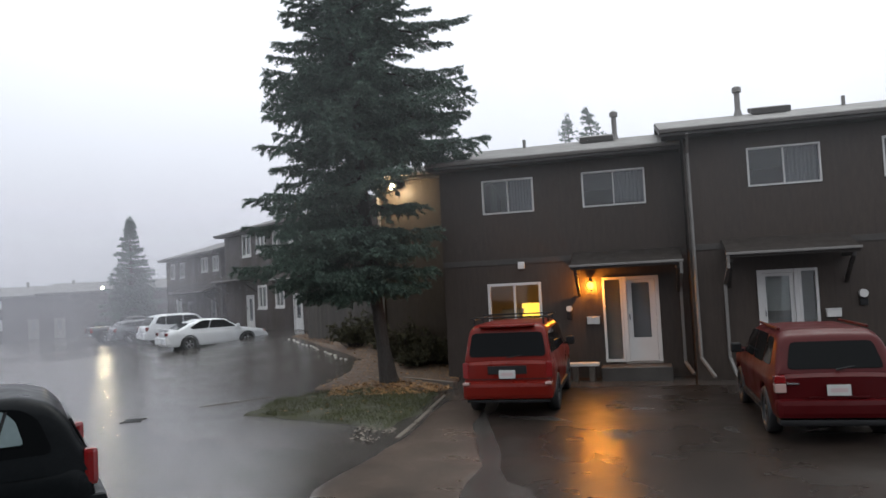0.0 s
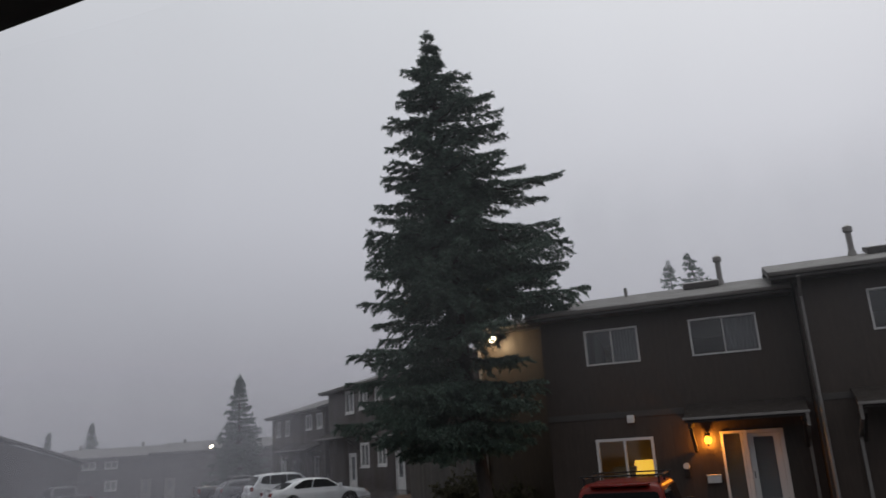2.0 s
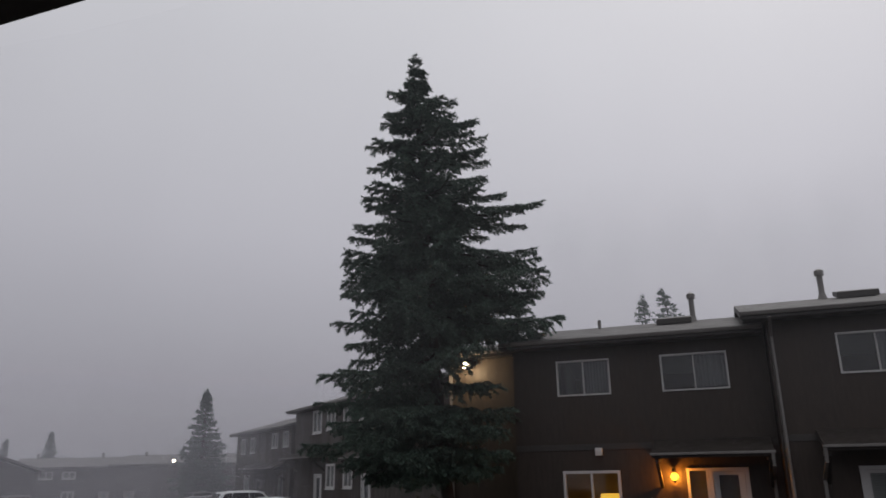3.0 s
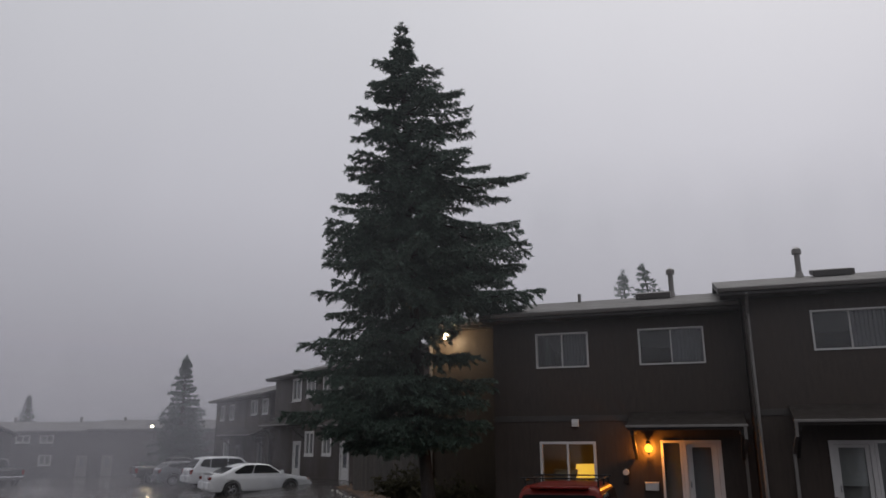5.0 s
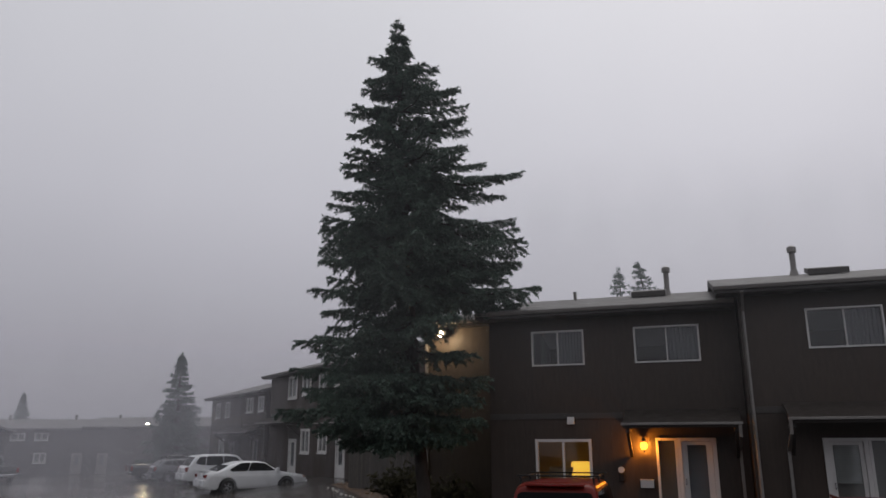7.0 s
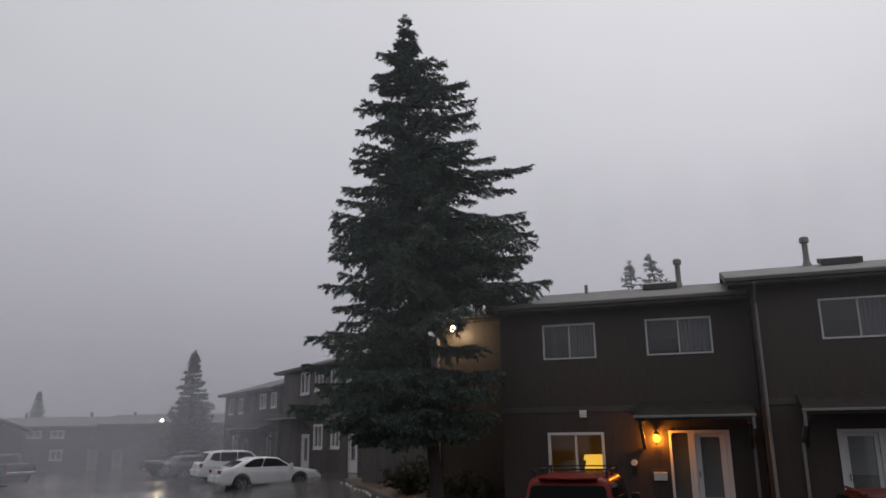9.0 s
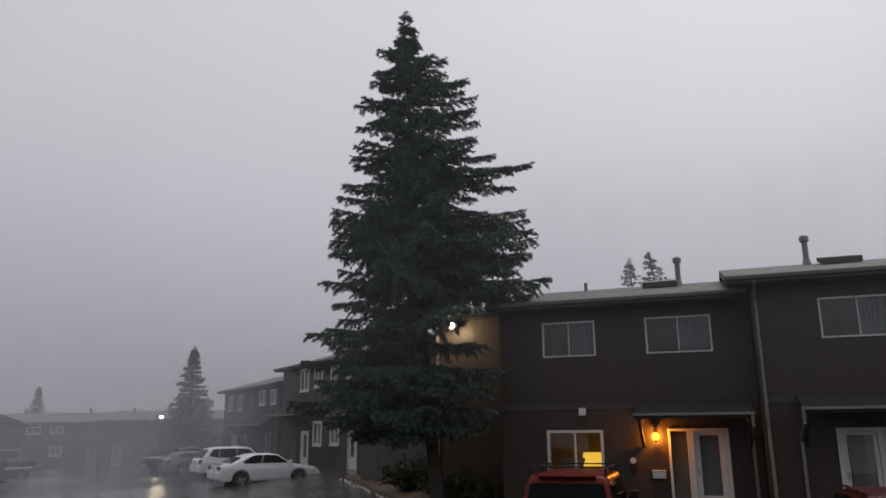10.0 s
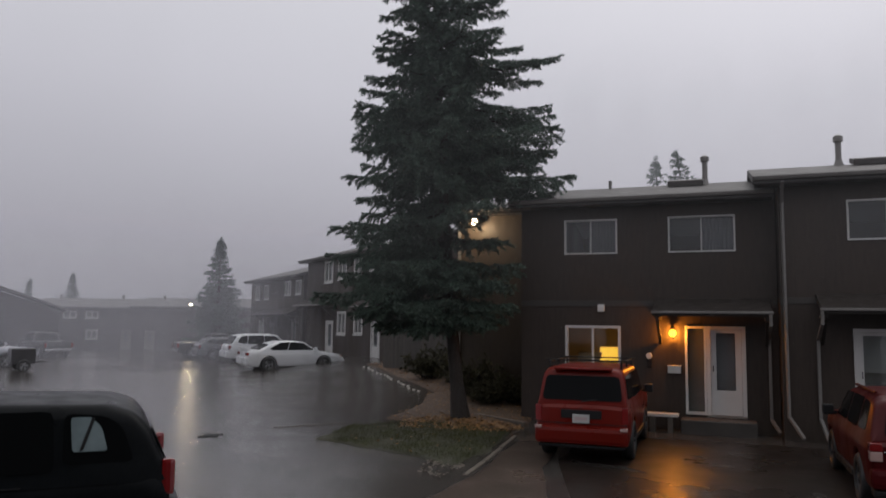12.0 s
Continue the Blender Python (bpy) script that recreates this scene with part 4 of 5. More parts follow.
# deep red four by four beside it
suv2 = vehicle("red_suv", on_ground(2.48, 11.42), 91.0, M_DEEPRED, 4.41, 1.70, 0.99, 1.56,
               [(4.38, 0.88), (4.26, 0.96), (3.2, 1.02), (1.2, 1.01), (0.45, 1.01), (0.10, 1.0), (0.0, 0.92), (-0.02, 0.70)],
               [(3.2, 0.96), (2.60, 1.50), (2.3, 1.56), (0.6, 1.57), (0.34, 1.50), (0.06, 0.96)], (0.90, 3.53), 0.35,
               "deep red compact four wheel drive parked nose in", "car",
               [([(2.7, 1.05), (2.85, 1.05), (2.5, 1.46), (1.95, 1.48), (1.95, 1.05)], M_CARGLASS), ([(1.88, 1.05), (1.88, 1.48), (1.05, 1.48), (1.05, 1.05)], M_CARGLASS), ([(0.98, 1.07), (0.98, 1.47), (0.56, 1.45), (0.44, 1.07)], M_CARGLASS)],
               rear_glass=((0.06, 0.96), (0.34, 1.50), 0.14, 0.82, 0.15), wind_glass=((3.12, 1.03), (2.64, 1.47)), sill=0.33, tumble=0.20, lower=True)
part("rear_bumper", box((-0.10, -0.82, 0.37), (0.2, 0.82, 0.64), 0.08), M_DEEPRED, suv2, "deep red rear bumper")
part("dark_bumper_strip", box((-0.06, -0.79, 0.27), (0.22, 0.79, 0.36), 0.03), M_PLASTIC, suv2)
tail_lamps(suv2, 0.0, 0.82, 0.86, 0.97, 0.15)
tail_lamps(suv2, 0.0, 0.82, 0.73, 0.855, 0.15, M_LAMPCLEAR, "pale lower lamp lens")
number_plate(suv2, -0.022, 0.76)
part("chrome_strip", box((-0.035, -0.38, 0.652), (0.02, 0.38, 0.668), 0.005), M_DEEPRED, suv2, "moulded red strip under the plate")
part("badge", box((-0.025, 0.50, 0.84), (0.0, 0.66, 0.865), 0.003), M_CHROME, suv2, "small bright badge bar")
part("rear_wiper", rod((0.06, 0.0, 1.03), (0.11, -0.3, 1.08), 0.012, 0.008, 8), M_PLASTIC, suv2)
for s in (-1, 1):
    part("roof_rail", box((0.65, s * 0.60 - 0.02, 1.56), (2.2, s * 0.60 + 0.02, 1.60), 0.012), M_DEEPRED, suv2, "low roof rail")

# black minivan close by
van = vehicle("black_minivan", on_ground(-5.72, 6.58), 225.0, M_BLACKCAR, 5.15, 2.0, 1.02, 1.74,
              [(5.12, 0.80), (4.95, 0.92), (4.1, 1.06), (1.2, 1.06), (0.16, 1.06), (0.05, 0.96), (0.0, 0.60)],
              [(4.15, 1.0), (3.15, 1.62), (2.8, 1.69), (1.8, 1.70), (0.62, 1.67), (0.38, 1.60), (0.24, 1.45), (0.04, 1.0)], (1.05, 4.12), 0.34,
              "black minivan with tinted glass, wet from the rain", "minivan",
              [([(3.55, 1.08), (3.75, 1.08), (3.0, 1.60), (2.45, 1.63), (2.45, 1.08)], M_CARGLASS), ([(2.36, 1.08), (2.36, 1.62), (1.08, 1.62), (1.04, 1.08)], M_CARGLASS)],
              rear_glass=((0.04, 1.0), (0.24, 1.45), 0.15, 0.92, 0.20), wind_glass=((4.02, 1.08), (3.2, 1.59)), sill=0.26, tumble=0.15)
for s in (-1, 1):
    side = lambda x, z: (x, s * (0.920 - 0.190 * (z - 1.24)) * (1 - 0.06 * max(0, (0.6 - x) / 0.6) ** 2), z)
    part("side_window", plate_on([side(*p) for p in ((0.98, 1.14), (0.98, 1.60), (0.62, 1.56), (0.48, 1.46), (0.36, 1.14))], (0, s, 0.2), 0.010), M_CARGLASS, van, "tinted rear side window")
    part("quarter_window", plate_on([side(*p) for p in ((0.90, 1.25), (0.93, 1.56), (0.76, 1.56), (0.66, 1.46), (0.60, 1.25))], (0, s, 0.2), 0.018, 0.03), M_PALEGLASS, van, "rear quarter window with the light through it painted pale")
    part("window_strut", plate_on([side(*p) for p in ((0.84, 1.26), (0.81, 1.26), (0.72, 1.55), (0.75, 1.55))], (0, s, 0.2), 0.024), M_PLASTIC, van)
    part("tail_lamp", box((-0.01, min(s * 0.84, s * 0.945), 0.80), (0.12, max(s * 0.84, s * 0.945), 1.15), 0.045), M_LAMPRED, van, "tall red tail lamp")
    part("side_rail", box((1.3, min(s * 0.985, s * 0.99), 0.96), (3.6, max(s * 0.985, s * 0.99), 0.975)), M_PLASTIC, van, "sliding door rail")
part("rear_bumper", box((-0.08, -0.97, 0.38), (0.25, 0.97, 0.72), 0.05), M_BLACKCAR, van)
number_plate(van, -0.025, 0.86)

# pale coupe nosed up to the row beyond the spruce
H_ROW = math.degrees(math.atan2(0.782, 0.624))
coupe = vehicle("white_coupe", on_ground(-21.4, 29.3, 0.0), H_ROW, M_WHITECAR, 4.75, 1.80, 0.93, 1.42,
                [(4.70, 0.62), (4.55, 0.76), (3.45, 0.94), (1.0, 0.97), (0.25, 1.0), (0.02, 0.92), (0.0, 0.55)],
                [(3.5, 0.90), (2.75, 1.36), (2.3, 1.42), (1.6, 1.41), (1.05, 1.26), (0.45, 0.95)], (1.0, 3.72), 0.33,
                "white two door coupe parked facing the houses", "car",
                [([(3.2, 0.985), (2.65, 1.33), (2.05, 1.36), (1.9, 0.985)], M_CARGLASS), ([(1.87, 0.985), (2.02, 1.36), (1.55, 1.34), (1.05, 1.06), (1.15, 0.985)], M_CARGLASS)],
                rear_glass=((0.45, 0.95), (1.05, 1.26), 0.15, 0.95, 0.12), wind_glass=((3.4, 0.96), (2.8, 1.33)), sill=0.24)
tail_lamps(coupe, 0.0, 0.84, 0.74, 0.88, 0.3)
part("rear_bumper", box((-0.08, -0.86, 0.34), (0.2, 0.86, 0.66), 0.05), M_WHITECAR, coupe)
part("front_bumper", box((4.58, -0.82, 0.26), (4.80, 0.82, 0.54), 0.06), M_WHITECAR, coupe)
for s in (-1, 1):
    part("headlamp", box((4.45, min(s * 0.5, s * 0.80), 0.62), (4.66, max(s * 0.5, s * 0.80), 0.74), 0.02), M_LAMPCLEAR, coupe, "clear headlamp")
part("spoiler", box((0.02, -0.7, 1.02), (0.2, 0.7, 1.05), 0.01), M_WHITECAR, coupe)


def estate(name, x, y, heading, paint, label, lift=0.0, h=1.68, category="car"):
    c = vehicle(name, on_ground(x, y, lift), heading, paint, 4.75, 1.86, 1.04, h,
                [(4.70, 0.78), (4.55, 0.96), (3.5, 1.06), (1.2, 1.06), (0.12, 1.07), (0.0, 0.94), (-0.02, 0.6)],
                [(3.55, 1.0), (2.85, h - 0.08), (2.4, h), (1.0, h), (0.55, h - 0.08), (0.12, 1.0)], (0.95, 3.75), 0.36, label, category,
                [([(3.2, 1.1), (2.72, h - 0.14), (2.05, h - 0.1), (2.05, 1.1)], M_CARGLASS), ([(2.02, 1.1), (2.02, h - 0.1), (1.12, h - 0.1), (1.08, 1.1)], M_CARGLASS), ([(1.05, 1.1), (1.09, h - 0.1), (0.72, h - 0.14), (0.5, 1.2)], M_CARGLASS)],
                rear_glass=((0.12, 1.0), (0.55, h - 0.08), 0.12, 0.9, 0.12), wind_glass=((3.45, 1.07), (2.9, h - 0.12)), sill=0.30)
    tail_lamps(c, 0.02, 0.90, 0.80, 1.02, 0.16)
    part("rear_bumper", box((-0.10, -0.88, 0.36), (0.2, 0.88, 0.70), 0.05), paint, c)
    return c


estate("white_suv", -27.1, 35.4, H_ROW, M_WHITECAR, "white family four wheel drive facing the houses")
estate("grey_hatchback", -33.4, 40.6, H_ROW, M_GREYCAR, "grey hatchback beyond the white cars", h=1.5)
estate("white_estate_car", -37.7, 25.6, 40, M_GREYWHITE, "dull white car at the far side of the lot", h=1.42)


def pickup(x, y, heading, paint, label):
    p = vehicle("pickup_truck", on_ground(x, y), heading, paint, 5.4, 1.95, 1.08, 1.78,
                [(5.35, 0.86), (5.2, 1.06), (4.2, 1.14), (2.2, 1.13), (0.05, 1.13), (0.0, 1.0), (0.0, 0.6)],
                [(4.15, 1.04), (3.6, 1.72), (3.3, 1.78), (2.35, 1.76), (2.15, 1.04)], (1.05, 4.45), 0.40, label, "pickup truck",
                [([(3.85, 1.16), (3.5, 1.66), (2.75, 1.68), (2.75, 1.16)], M_CARGLASS), ([(2.68, 1.16), (2.68, 1.68), (2.42, 1.66), (2.3, 1.16)], M_CARGLASS)],
                rear_glass=((2.15, 1.04), (2.35, 1.76), 0.2, 0.85, 0.15), sill=0.42)
    tail_lamps(p, 0.0, 0.95, 0.75, 1.05, 0.15)
    part("rear_bumper", box((-0.14, -0.92, 0.48), (0.1, 0.92, 0.66), 0.04), M_CHROME, p)
    return p


pickup(-37.6, 43.4, H_ROW, M_DARKCAR, "dark pickup truck parked by the far lamp")
pickup(-43.4, 38.6, 160, M_DARKCAR, "dark pickup truck across the lot")

# ---- trees ----
def needles(rng, base, way, length, count, size, droop):
    """Small pointed leaf blades set round a twig; three corners each."""
    t = rng.random(count)
    pos = base + way * (t * length)[:, None]
    pos[:, 2] -= droop * t * t
    d = rng.normal(size=(count, 3)) * 0.75 + way * 0.9
    d[:, 2] -= 0.25
    d /= np.linalg.norm(d, axis=1)[:, None]
    s = np.cross(d, rng.normal(size=(count, 3)))
    s /= np.linalg.norm(s, axis=1)[:, None] + 1e-9
    ln = size * (0.6 + 0.8 * rng.random(count))[:, None]
    wd = ln * 0.20
    return np.stack([pos - s * wd, pos + s * wd, pos + d * ln], axis=1).reshape(-1, 3)


def brushes(rng, base, way, length, droop, per_metre, size):
    """Needles all round many twigs at once, standing off them and leaning to their tips; three corners each."""
    count = np.maximum(5, (per_metre * length).astype(int))
    k = np.repeat(np.arange(len(length)), count)
    n = len(k)
    t = rng.random(n)
    pos = base[k] + way[k] * (t * length[k])[:, None]
    pos[:, 2] -= droop[k] * t * t
    r = rng.normal(size=(n, 3))
    r -= way[k] * np.sum(r * way[k], axis=1)[:, None]
    r /= np.linalg.norm(r, axis=1)[:, None] + 1e-9
    d = way[k] * (0.45 + 0.5 * t)[:, None] + r * 0.85
    d /= np.linalg.norm(d, axis=1)[:, None]
    s = np.cross(d, rng.normal(size=(n, 3)))
    s /= np.linalg.norm(s, axis=1)[:, None] + 1e-9
    ln = size * (0.65 + 0.6 * rng.random(n))[:, None]
    return np.stack([pos - s * ln * 0.17, pos + s * ln * 0.17, pos + d * ln], axis=1).reshape(-1, 3)


def spruce(name, place, height, reach_left, reach_right, lean, label, clear=2.0, per_ring=15, ring_gap=0.50, twigs=16, per_metre=90, size=0.08, bend=0.0, seed=1, thick=0.19, view=(0.94, 0.34), sparse=None, single_limbs=False, extra=(), grow=1.0):
    """A conifer: tapered trunk, whorls of limbs and hanging sprays of needles. reach_*: limb length by height on two sides."""
    rng = np.random.default_rng(seed)
    tree = thing(name, place, 0, label, "tree", "spruce trees")

    def axis(z):
        f = z / height
        return np.array([lean[0] * f ** 0.7 + bend * f ** 3, lean[1] * f ** 0.7, z])

    bm = bmesh.new()
    steps, n, prev = 16, 12, None
    for k in range(steps + 1):
        z = height * 0.985 * k / steps
        r = thick * (1 - k / steps) ** 0.85 + 0.012 + (0.12 * math.exp(-z * 4) * thick / 0.19)
        c = axis(z)
        ring = [bm.verts.new((c[0] + r * math.cos(2 * math.pi * i / n) * (1 + 0.08 * math.sin(3 * i + k)), c[1] + r * math.sin(2 * math.pi * i / n), z - (0.2 if k == 0 else 0))) for i in range(n)]
        if prev:
            for i in range(n):
                bm.faces.new((prev[i], prev[(i + 1) % n], ring[(i + 1) % n], ring[i]))
        prev = ring
    part("trunk", bm, M_BARK, tree, "rough dark trunk", True)
    lz, ll = zip(*reach_left)
    rz, rl = zip(*reach_right)
    wood, tips = bmesh.new(), []
    z, k, plan = clear, 0, []
    while z < height - 0.2:
        n_ring = max(5, int(per_ring * (0.55 + 0.45 * (1 - z / height)) * (0.72 if z > 0.72 * height else 1.0)))
        for i in range(n_ring):
            plan.append((z + rng.normal() * 0.05, 6.2832 * (i + 0.35 * rng.normal()) / n_ring + k * 0.7, rng.random() < 0.62))
        z += ring_gap * (1.0 - 0.45 * z / height) * (0.8 + 0.4 * rng.random())
        k += 1
    plan = [(z, a, 1.0 if long else 0.0, 0.0) for z, a, long in plan]
    facing = math.atan2(view[1], view[0])
    for z, side, reach in extra:
        plan.append((z, facing + (0 if side > 0 else math.pi) + 0.8 * (1 - abs(side)) - 0.1, 1.0, reach))
    for z, a, long, fixed in plan:
        dx, dy = math.cos(a), math.sin(a)
        side = dx * view[0] + dy * view[1]
        left, right = np.interp(z, lz, ll), np.interp(z, rz, rl)
        full = left + (right - left) * ease(side * 0.9 + 0.5)
        reach = fixed * grow or full * grow * (rng.uniform(0.82, 1.04) if long else rng.uniform(0.42, 0.72))
        if reach < 0.10 or (sparse and sparse[0] < z < sparse[1] and side > -0.3 and rng.random() < sparse[2]):
            continue
        rise = (0.30 * (z / height) - 0.20) * reach + rng.normal() * 0.05
        base = axis(z)
        way = np.array([dx, dy, 0.0])
        end = base + way * reach + np.array([0, 0, rise])
        midp = base + way * reach * 0.55 + np.array([0, 0, rise * 0.3 - 0.10 * reach])
        stem = bmesh.new() if single_limbs else wood
        rod(base, midp, 0.018 + 0.010 * reach, 0.010 + 0.004 * reach, 5, stem)
        rod(midp, end, 0.010 + 0.004 * reach, 0.004, 5, stem)
        if single_limbs:
            part("limb", stem, M_BARK, tree)
        m = max(3, int(twigs * (0.35 + reach / 2.6)))
        tips.append((midp, (end - midp) / np.linalg.norm(end - midp), np.linalg.norm(end - midp) + 0.10, 0.0))
        for j in range(m):
            u = 0.14 + 0.84 * (j + rng.random()) / m
            p = base * (1 - u) ** 2 + midp * 2 * u * (1 - u) + end * u * u
            s = 1 if j % 2 else -1
            out = np.array([-dy * s, dx * s, 0]) * (1.15 - 0.5 * u) + way * (0.45 + 0.7 * u)
            out[2] = (0.16 - 1.1 * rng.random() ** 1.4) if z < 0.62 * height else rng.uniform(-0.42, 0.25)
            out /= np.linalg.norm(out)
            ln = min((0.14 + 0.20 * reach * (1 - u) + 0.10 * rng.random()) * (1.15 if z < height * 0.6 else 0.9), 0.72)
            tips.append((p, out, ln, ln * 0.30))
            for f in (0.25, 0.5, 0.75):
                fan = out + np.cross(out, (0, 0, 1)) * rng.choice((-1, 1)) * rng.uniform(0.5, 0.9)
                fan[2] -= rng.uniform(0.0, 0.5 if z < 0.62 * height else 0.2)
                tips.append((p + out * ln * f - np.array([0, 0, ln * 0.30 * f * f]), fan / np.linalg.norm(fan), ln * 0.55 * (1.1 - f * 0.5), ln * 0.12))
    for k in range(34):
        z = height - 0.02 - 1.15 * (k / 34)
        a, r = k * 2.4, 0.09 + 0.24 * (k / 34) + 0.06 * rng.random()
        d = np.array([math.cos(a), math.sin(a), 0.55])
        tips.append((axis(z), d / np.linalg.norm(d), r, 0.0))
    tips.append((axis(height - 0.35), np.array([0.0, 0.0, 1.0]), 0.42, 0.0))
    if single_limbs:
        wood.free()
    else:
        part("branchwork", wood, M_BARK, tree)["kind"] = "stuff"
    at, way, ln, sag = (np.array(c, dtype=float) for c in zip(*tips))
    v = brushes(rng, at, way, ln, sag, per_metre, size)
    me = bpy.data.meshes.new("foliage")
    count = len(v) // 3
    me.vertices.add(len(v))
    me.vertices.foreach_set("co", v.astype(np.float32).ravel())
    me.loops.add(len(v))
    me.loops.foreach_set("vertex_index", np.arange(len(v), dtype=np.int32))
    me.polygons.add(count)
    me.polygons.foreach_set("loop_start", np.arange(0, len(v), 3, dtype=np.int32))
    me.polygons.foreach_set("loop_total", np.full(count, 3, dtype=np.int32))
    me.update()
    me.materials.append(M_NEEDLE)
    ob = new("foliage", me)
    ob.parent = tree
    tagged(ob, "dense blue green needle sprays", kind="stuff")
    return tree


LEFT = [(2.0, 0.9), (2.6, 1.9), (3.3, 3.1), (4.8, 3.1), (5.7, 2.6), (6.5, 2.4), (7.5, 2.2), (8.2, 2.15), (8.9, 1.8), (9.7, 1.5), (10.2, 1.2), (10.6, 1.3), (11.2, 1.35), (11.7, 0.9), (12.2, 0.85), (12.5, 0.5), (12.75, 0.6), (13.0, 0.25), (13.8, 0.08)]
RIGHT = [(2.0, 0.8), (2.6, 1.3), (3.3, 1.7), (4.3, 1.8), (5.2, 2.2), (5.8, 2.6), (6.5, 2.9), (7.1, 2.8), (7.7, 2.8), (8.3, 2.5), (8.8, 2.0), (9.15, 2.2), (9.6, 2.4), (9.9, 1.9), (10.3, 1.2), (10.75, 1.7), (11.2, 1.75), (11.5, 1.3), (11.85, 1.6), (12.2, 0.9), (12.5, 1.05), (12.85, 0.35), (13.3, 0.22), (13.95, 0.08)]
# long single limbs: height, side, reach
LONG_BOUGHS = [(12.45, 1, 1.0), (11.75, 1, 1.5), (11.6, 0.7, 1.4), (10.95, 1, 1.65), (9.3, 1, 3.0), (9.4, 0.75, 2.7), (9.1, 0.6, 2.6), (8.15, 1, 2.7), (8.0, 0.7, 2.8), (7.35, 1, 2.9), (7.2, 0.75, 2.8), (6.35, 1, 3.1), (6.2, 0.8, 2.9), (12.8, -1, 0.65), (11.9, -1, 0.9), (11.2, -1, 1.3), (10.6, -1, 1.3), (9.75, -1, 1.5), (9.0, -1, 1.75), (8.1, -1, 2.05), (7.4, -1, 2.1), (6.4, -1, 2.3), (5.2, -1, 2.8)]
spruce("spruce_tree", on_ground(-6.34, 17.78), 14.02, LEFT, RIGHT, (-1.02, -0.15), "tall dark green spruce on the leaf strewn bed", clear=2.6, per_ring=15, ring_gap=0.54, twigs=22, per_metre=112, size=0.084, seed=4, thick=0.165, single_limbs=True, sparse=(4.1, 5.75, 0.74), grow=1.06, extra=LONG_BOUGHS)


def plain_reach(h, w):
    return [(0.0, w * 0.9), (h * 0.2, w), (h * 0.5, w * 0.64), (h * 0.8, w * 0.24), (h, 0.05)]


FAR = [("spruce_tree", -37.2, 47.5, 9.2, 2.7, 0.3, 0.0), ("spruce_tree", -78.5, 71.2, 8.6, 2.2, 0.3, 0.0), ("spruce_tree", -79.0, 65.0, 8.0, 1.5, 0.9, 0.6)]
for k, (nm, x, y, h, w, cl, bd) in enumerate(FAR):
    spruce(nm, on_ground(x, y), h, plain_reach(h, w), plain_reach(h, w), (0.1, 0), "distant spruce blurred by rain", clear=cl, per_ring=10, ring_gap=0.38, twigs=11, per_metre=46, size=0.15, bend=bd, seed=20 + k, thick=0.16)
for k, (x, y, h, bd) in enumerate(((-4.0, 47.5, 12.9, -0.25), (-2.2, 48.3, 13.4, -0.9))):
    spruce("spruce_tree", (x, y, 0), h, plain_reach(h, 5.6), plain_reach(h, 5.6), (0, 0), "wind bent spruce top behind the roofs", clear=7.5, per_ring=7, ring_gap=0.62, twigs=7, per_metre=30, size=0.14, bend=bd, seed=40 + k, thick=0.17)


def shrub(place, w, h, seed, label="dark leafless shrub by the fence"):
    rng = np.random.default_rng(seed)
    s = thing("shrub", place, 0, label, "shrub", "shrubs behind the spruce")
    wood = bmesh.new()
    tips = []
    for k in range(46):
        a, r = rng.random() * 6.283, w * 0.5 * math.sqrt(rng.random())
        b = np.array([r * 0.3 * math.cos(a), r * 0.3 * math.sin(a), -0.05])
        e = np.array([r * math.cos(a), r * math.sin(a), h * (0.55 + 0.45 * rng.random()) * (1 - 0.35 * (2 * r / w) ** 2)])
        rod(b, e, 0.014, 0.005, 5, wood)
        for u in (0.35, 0.55, 0.75, 0.92):
            d = rng.normal(size=3)
            d[2] = abs(d[2]) * 0.5
            d /= np.linalg.norm(d)
            tips.append(needles(rng, b + (e - b) * u, d, 0.34, 26, 0.10, 0.05))
    part("branchwork", wood, M_BARK, s)["kind"] = "stuff"
    v = np.concatenate(tips)
    me = bpy.data.meshes.new("leaves")
    me.from_pydata(v.tolist(), [], np.arange(len(v)).reshape(-1, 3).tolist())
    me.materials.append(M_SHRUB)
    ob = tagged(new("leafage", me), kind="stuff")
    ob.parent = s


for k, (x, y, w, h) in enumerate(((-7.1, 21.4, 2.0, 1.2), (-5.9, 20.9, 1.5, 0.9), (-8.6, 23.4, 1.7, 1.6), (-10.0, 24.6, 1.9, 1.2), (-6.4, 20.3, 1.1, 0.6))):
    shrub(on_ground(x, y, 0.03), w, h, 60 + k)

# ---- small things outdoors ----
def fence():
    f = thing("board_fence", on_ground(-13.6, 28.3), -31.0, "weathered grey vertical board fence on the bank", "fence")
    for k in range(3):
        part("post", box((k * 2.7 - 0.05, 0.03, -0.4), (k * 2.7 + 0.05, 0.13, 1.65), 0.01), M_FENCE, f)
    for z in (0.3, 1.3):
        part("rail", box((0, 0.0, z), (5.4, 0.03, z + 0.09)), M_FENCE, f)
    rng = random.Random(7)
    for k in range(38):
        x = k * 0.142
        part("board", box((x, -0.024, -0.35), (x + 0.136, -0.002, 1.55 + rng.uniform(-0.015, 0.015)), 0.003), M_FENCE, f)


fence()

# edging stones along the bank
rng = random.Random(3)
stone = box((-0.05, -0.04, -0.06), (0.05, 0.04, 0.035), 0.018)
first = tagged(mesh_ob("edging_stone", stone, M_STONE), "pale rounded edging stone along the mulch bank", "edging stone", "edging stones")
first.matrix_basis = pose(*on_ground(-7.4, 19.55), 0, 0, -40)
